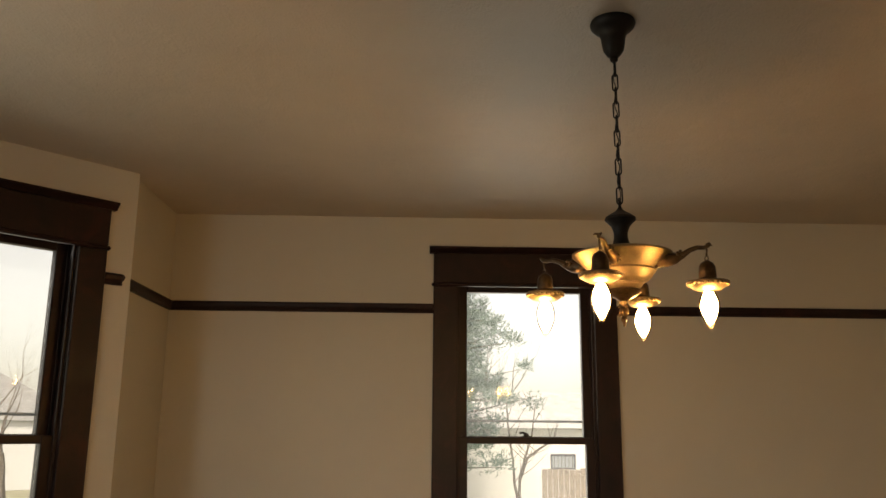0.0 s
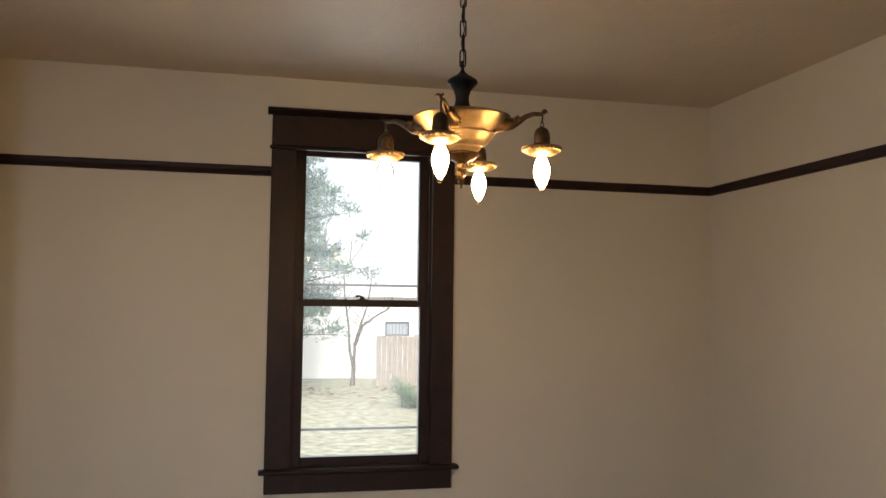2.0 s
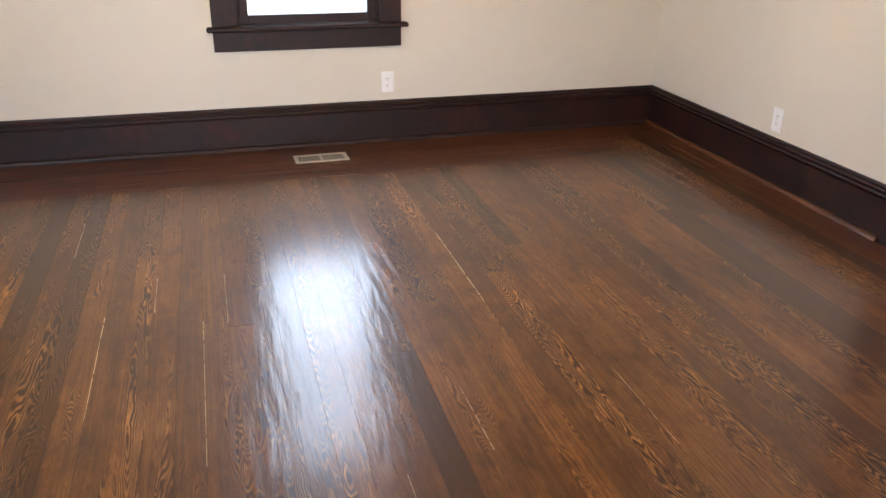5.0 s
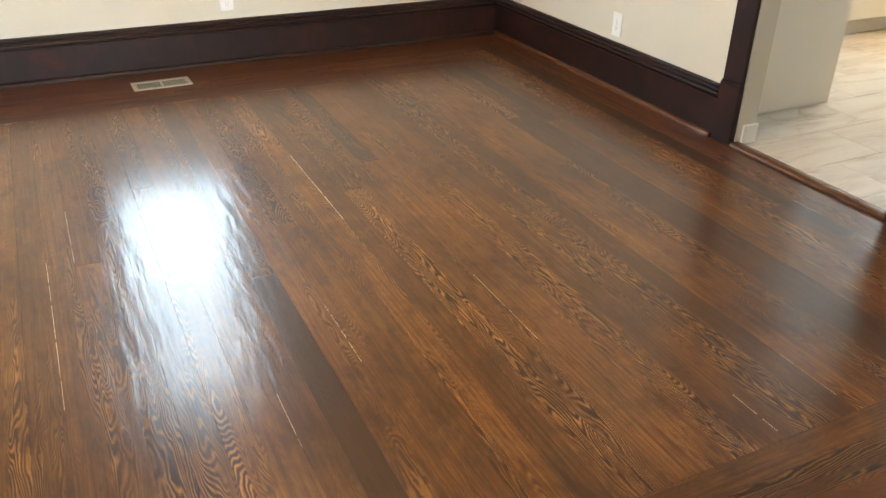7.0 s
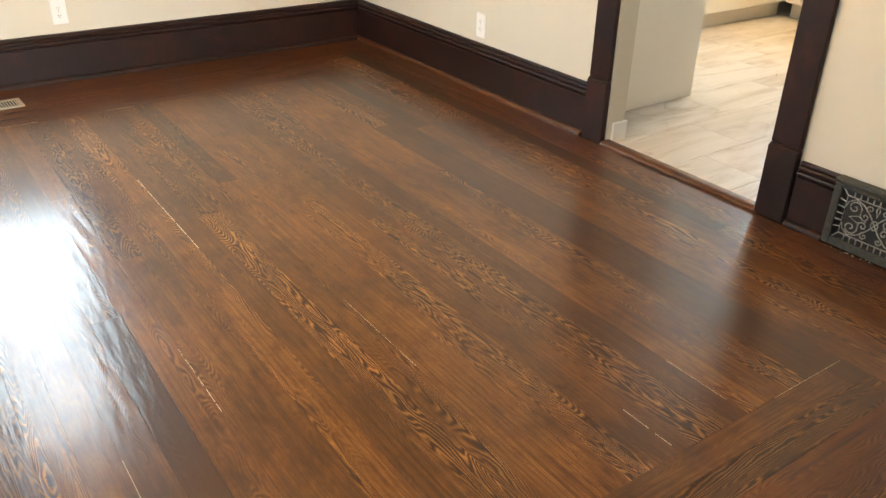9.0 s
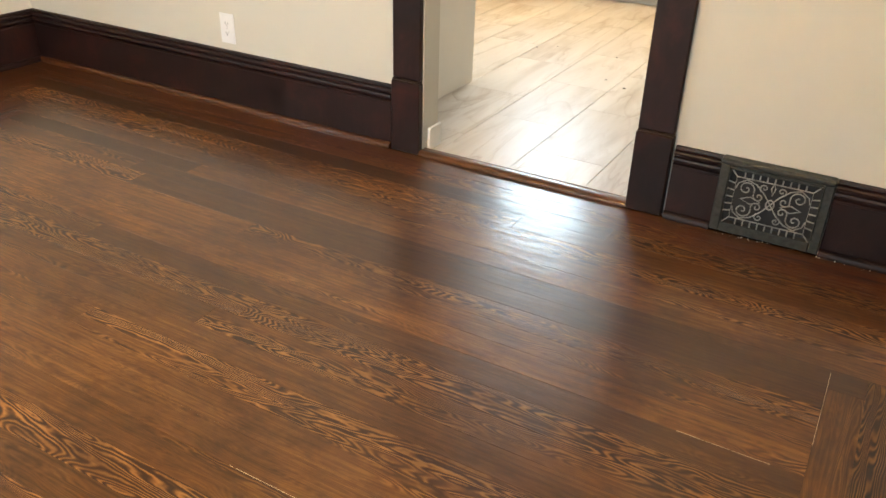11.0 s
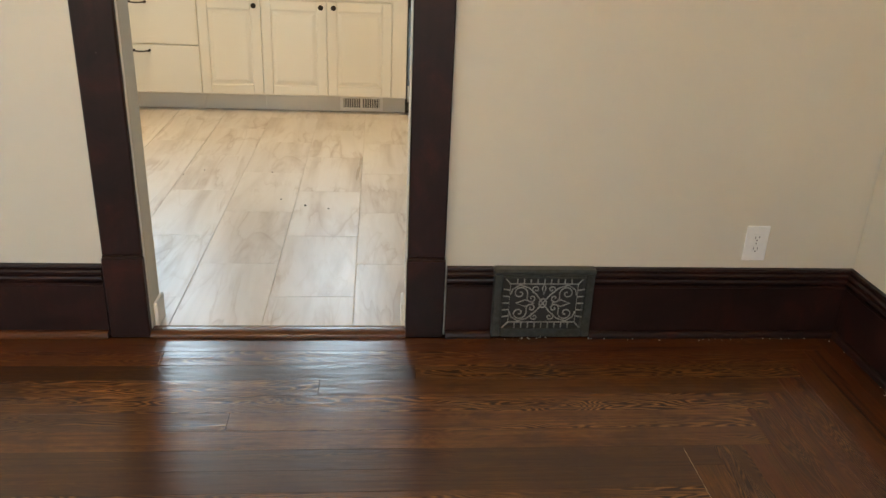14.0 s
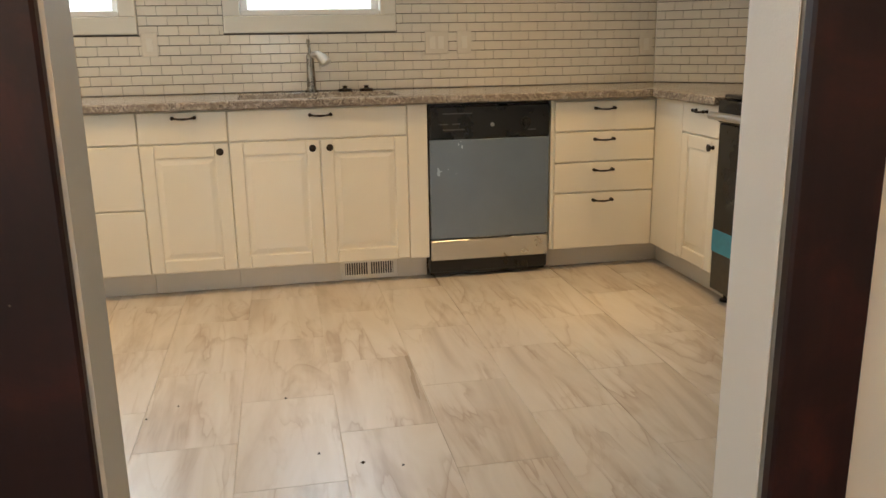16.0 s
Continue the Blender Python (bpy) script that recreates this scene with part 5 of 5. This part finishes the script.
Part().extrude([(-2.2, 0.28), (2.2, 0.28), (2.25, 0.62), (2.1, 0.82), (1.25, 0.93), (-2.0, 0.97), (-2.25, 0.7)], 1.75, pose(-0.875, 0, 0)).build("body", plain("silver_car_paint", (0.55, 0.57, 0.59), 0.25, 0.3, 0.03), car)
Part().extrude([(-1.85, 0.971), (1.15, 0.971), (0.45, 1.42), (-1.1, 1.45)], 1.5, pose(-0.75, 0, 0)).build("cabin", plain("dark_car_glass", (0.05, 0.06, 0.07), 0.08, 0, 0.03), car)
RUBBER = plain("tyre_rubber", (0.02, 0.02, 0.021), 0.8)
for y in (-1.4, 1.4):
    for x in (-0.89, 0.71):
        Part().lathe([(0.20, 0), (0.31, 0.01), (0.325, 0.05), (0.325, 0.15), (0.31, 0.18), (0.20, 0.18)], 20, pose(x, y, 0.325, 0, 90)).build("wheel", RUBBER, car, True)

# A low evergreen shrub on the lawn before the fence.
rnd = random.Random(31)
sh = thing("garden_shrub", 4.15, 20.4, GZ)
tagged(sh, "low loose evergreen shrub on the winter lawn", "shrub")
stems, leaves = Part(), Part()
for k in range(26):
    a, ln = rnd.uniform(0, 6.28), rnd.uniform(0.45, 0.95)
    d = Vector((math.cos(a) * 0.8, math.sin(a) * 0.8, rnd.uniform(0.35, 1.0))) * ln
    stems.tube([(0, 0, -0.02), tuple(d * 0.5), tuple(d)], [0.012, 0.008, 0.003], 5)
    for q in range(60):
        o = d * rnd.uniform(0.35, 1.05) + Vector((rnd.gauss(0, 0.06), rnd.gauss(0, 0.06), rnd.gauss(0, 0.05)))
        u = Vector((rnd.gauss(0, 1), rnd.gauss(0, 1), rnd.gauss(0.3, 0.8))).normalized() * rnd.uniform(0.04, 0.08)
        w = u.orthogonal().normalized() * 0.018
        leaves.add([o - w, o + w, o + u + w * 0.4, o + u - w * 0.4], [(0, 1, 2, 3)])
stems.build("stems", BARK, sh, True)
tagged(leaves.build("leaves", plain("shrub_leaf", (0.13, 0.18, 0.085), 0.6, 0, 0.35, 4), sh), kind="stuff")

lt = Part()
rnd = random.Random(9)
for i in range(500):
    x, y = rnd.uniform(-1, 9), rnd.gauss(23.5, 1.2)
    a, s = rnd.uniform(0, 6.28), rnd.uniform(0.04, 0.09)
    lt.add([(x + s * math.cos(a + q), y + s * math.sin(a + q), GZ + 0.012 + rnd.uniform(0, 0.03)) for q in (0, 1.57, 3.14, 4.71)], [(0, 1, 2, 3)])
tagged(lt.build("fallen_leaves", DIRT), "brown fallen leaves on the lawn", "leaves", kind="stuff")


# ---- floor boards, kitchen tiles and wall tiles, piece by piece ----
def plank(parent, x0, x1, y0, y1, along, rnd, mat=FLOOR):
    """One floor board, its length on its own x axis."""
    ln, wd = ((x1 - x0), (y1 - y0)) if along == "x" else ((y1 - y0), (x1 - x0))
    gap = rnd.choice((0.00005, 0.0001, 0.0001, 0.00015, 0.0002, 0.0004))
    drop = rnd.uniform(0, 0.0002)
    p = Part().box((-ln / 2 + 0.0004, -wd / 2 + gap, -0.020), (ln / 2 - 0.0004, wd / 2 - gap, -drop), 0.00015)
    ob = p.build("floor_board", mat, parent)
    ob.matrix_basis = pose((x0 + x1) / 2, (y0 + y1) / 2, 0, 0, 0, 0 if along == "x" else 90)
    return ob


rnd = random.Random(12)
PITCH = 0.0845
N_IN, S_IN = NORTH - 0.022 - 7 * PITCH, SOUTH + 0.012 + 9 * PITCH
E_EDGE = EAST - 0.033
E_IN = E_EDGE - 8 * PITCH
# Boards of the field and of the east border run north to south.
x, i = E_EDGE, 0
while x > -2.2:
    x0 = x - PITCH
    if i < 8:
        y0, y1 = SOUTH + 0.012 + (i + (1 if i % 2 else 0)) * PITCH, NORTH - 0.022 - min(7, i + (1 if i % 2 else 0)) * PITCH
    else:
        y0, y1 = S_IN, N_IN
    if x0 < WEST - 0.04:
        y0, y1 = 1.05, 4.28
    cuts = [y0]
    while cuts[-1] < y1 - 0.001:
        nxt = cuts[-1] + rnd.uniform(1.3, 3.4)
        cuts.append(y1 if y1 - nxt < 0.7 else nxt)
    for a, b in zip(cuts, cuts[1:]):
        plank(floor, x0, x, a, b, "y", rnd, FLOOR_EDGE if i < 2 else FLOOR)
    x, i = x0, i + 1
# Border boards along the north and south walls run west to east.
for i in range(9):
    y0 = SOUTH + 0.012 + i * PITCH
    xe = E_EDGE - min(8, i) * PITCH
    cuts = [WEST + 0.02]
    while cuts[-1] < xe - 0.001:
        nxt = cuts[-1] + rnd.uniform(1.2, 2.6)
        cuts.append(xe if xe - nxt < 0.7 else nxt)
    for a, b in zip(cuts, cuts[1:]):
        plank(floor, a, b, y0, y0 + PITCH, "x", rnd, FLOOR if i > 6 else FLOOR_EDGE)
for i in range(7):
    y1 = NORTH - 0.022 - i * PITCH
    xe = E_EDGE - i * PITCH
    cuts = [WEST + 0.02]
    while cuts[-1] < xe - 0.001:
        nxt = cuts[-1] + rnd.uniform(1.2, 2.6)
        cuts.append(xe if xe - nxt < 0.7 else nxt)
    for a, b in zip(cuts, cuts[1:]):
        plank(floor, a, b, y1 - PITCH, y1, "x", rnd, FLOOR_EDGE)
# Pale worn filler in a few of the joints, their bright glint painted in.
FILLER_GLINT = plain("pale_filler_glint", (0.50, 0.35, 0.19), 0.5, 0, 0.35, 60)
for k, y0, y1, w in ((22, 2.86, 3.54, 0.0015), (34, 2.14, 2.96, 0.0009), (25, 2.01, 2.33, 0.0008), (33, 2.93, 3.35, 0.0007), (38, 2.44, 3.08, 0.0010),
                     (36, 3.08, 3.37, 0.0008), (15, 1.30, 1.46, 0.0009), (40, 3.66, 4.05, 0.0009), (28, 1.75, 1.98, 0.0006), (19, 1.90, 2.30, 0.0006), (12, 1.34, 1.54, 0.0008)):
    # A ragged strip, here and there broken.
    x, y = E_EDGE - PITCH * k, y0
    strip = Part()
    while y < y1:
        ln = rnd.uniform(0.03, 0.11)
        ww = w * rnd.uniform(0.5, 1.15)
        strip.box((x - ww, y, -0.004), (x + ww, min(y + ln, y1), 0.00015), 0.0001)
        y += ln + rnd.choice((0.0, 0.0, 0.008, 0.02))
    strip.build("joint_filler", FILLER_GLINT, floor)
for y in (S_IN, N_IN):
    for k in range(4):
        x = rnd.uniform(-0.6, 2.2)
        Part().box((x, y - 0.0005, -0.004), (x + rnd.uniform(0.06, 0.22), y + 0.0005, 0.00015), 0.0001).build("joint_filler", FILLER_GLINT, floor)
# Crumbs of plaster and old paint along the foot of the walls.
CRUMB = plain("plaster_crumbs", (0.62, 0.57, 0.48), 0.9, 0, 0.3, 30)
crumbs = Part()
for k in range(220):
    if k < 100:
        x, y = EAST - 0.030 - abs(rnd.gauss(0, 0.010)), rnd.uniform(SOUTH + 0.05, 1.72)
    else:
        x, y = rnd.uniform(0.9, EAST - 0.04), SOUTH + 0.034 + abs(rnd.gauss(0, 0.010))
    s, a = rnd.choice((0.0012, 0.0018, 0.0025, 0.004)), rnd.uniform(0, 6.28)
    base_pts = [(x + s * math.cos(a + q) * rnd.uniform(0.6, 1.3), y + s * math.sin(a + q), 0.0004) for q in (0, 2.1, 4.2)]
    crumbs.add(base_pts + [(x, y, 0.0004 + s * 0.8)], [(0, 1, 2), (0, 1, 3), (1, 2, 3), (2, 0, 3)])
tagged(crumbs.build("plaster_crumbs", CRUMB), "pale plaster crumbs along the baseboards", "debris", kind="stuff")
# The front room's boards.
for i in range(26):
    plank(floor, -1.48 + 0.1725 * i, -1.48 + 0.1725 * (i + 1), -3.68, SOUTH + 0.011, "y", rnd)

# Kitchen floor tiles, long side east to west, every other row shifted by half.
TW, TL = 0.3045, 0.575
tile_mesh = {}
r = 0
y = 2.185 - 7 * TW
while y < K_NORTH:
    shift = 3.290 if (round((y - 2.185) / TW)) % 2 == 0 else 3.5775
    x = shift - TL
    while x < K_EAST - 0.35:
        a, b = max(x, 3.058), min(x + TL, 6.2)
        c_, d = max(y, K_SOUTH + 0.002), min(y + TW, K_NORTH - 0.002)
        if b - a > 0.02 and d - c_ > 0.02:
            key = (round(b - a, 3), round(d - c_, 3))
            if key not in tile_mesh:
                ob = Part().box((-key[0] / 2 + 0.0007, -key[1] / 2 + 0.0012, -0.010), (key[0] / 2 - 0.0007, key[1] / 2 - 0.0012, 0), 0.0006).build("floor_tile", TILE, kfloor)
                tile_mesh[key] = ob.data
            else:
                ob = new("floor_tile", tile_mesh[key])
                ob.parent = kfloor
            ob.matrix_basis = pose((a + b) / 2, (c_ + d) / 2, -0.0002)
        x += TL
    y += TW

# A few dark crumbs on the kitchen tiles.
specks = Part()
for x, y in ((4.73, 2.65), (4.24, 2.44), (4.2, 2.33), (4.32, 2.56), (4.67, 3.09), (4.75, 3.0)):
    a_, k_ = rnd.uniform(0, 6.28), rnd.uniform(0.004, 0.008)
    ring = [(x + k_ * math.cos(a_ + q) * rnd.uniform(0.5, 1.4), y + k_ * math.sin(a_ + q), 0.0004) for q in (0, 1.5, 3.0, 4.6)]
    specks.add(ring + [(x, y, 0.005)], [(0, 1, 2, 3), (0, 1, 4), (1, 2, 4), (2, 3, 4), (3, 0, 4)])
tagged(specks.build("floor_crumbs", BLACK), "few dark crumbs on the kitchen floor tiles", "debris", kind="stuff")

# Backsplash: small ivory tiles in running bond over dark grout.
RP, CP = 0.0488, 0.100
backing = Part().box((K_EAST - 0.004, 0.483, 0.9125), (K_EAST - 0.0005, K_NORTH - 0.002, 1.214), 0.0005)
for a, b in ((0.483, 1.969), (2.861, 3.279), (4.246, K_NORTH - 0.002)):
    backing.box((K_EAST - 0.004, a, 1.2141), (K_EAST - 0.0005, b, 1.52), 0.0005)
splash = structure(backing.build("backsplash", DARKGROUT), "ivory subway tile backsplash with dark horizontal grout", "backsplash")
bt = {}


def wall_tile(parent, w, m):
    w = round(w, 3)
    if w not in bt:
        bt[w] = Part().box((-w / 2 + 0.0006, -0.0050, 0.0017), (w / 2 - 0.0006, 0.0, RP - 0.0017), 0.0014).build("wall_tile", BACKTILE, parent)
        bt[w].matrix_basis = m
        return
    ob = new("wall_tile", bt[w].data)
    ob.parent = parent
    ob.matrix_basis = m


for row in range(12):
    z = 0.9135 + RP * row
    y = 0.484 - (CP / 2 if row % 2 else 0)
    while y < K_NORTH - 0.01:
        segs = [(max(y, 0.484), min(y + CP, K_NORTH - 0.003))]
        if z + RP > 1.217:
            for h0, h1 in ((1.968, 2.862), (3.278, 4.247)):
                segs = [q for a, b in segs for q in ((a, min(b, h0)), (max(a, h1), b)) if q[1] - q[0] > 0.012]
        for a, b in segs:
            if b - a > 0.012:
                wall_tile(splash, b - a, pose(K_EAST - 0.0041, (a + b) / 2, z, 0, 0, -90))
        y += CP
splash2 = structure(Part().box((0.0005, -0.004, 0.9125), (0.519, -0.0005, 1.52), 0.0005).build("backsplash", DARKGROUT), "ivory subway tile backsplash on the angled corner", "backsplash")
splash2.matrix_basis = pose(K_EAST - 0.008, 0.476, 0.0, 0, 0, -135)
for row in range(12):
    z, x = 0.9135 + RP * row, -(CP / 2 if row % 2 else 0)
    while x < 0.50:
        a, b = max(x, 0.001), min(x + CP, 0.517)
        if b - a > 0.012:
            wall_tile(splash2, b - a, pose((a + b) / 2, -0.0041, z))
        x += CP
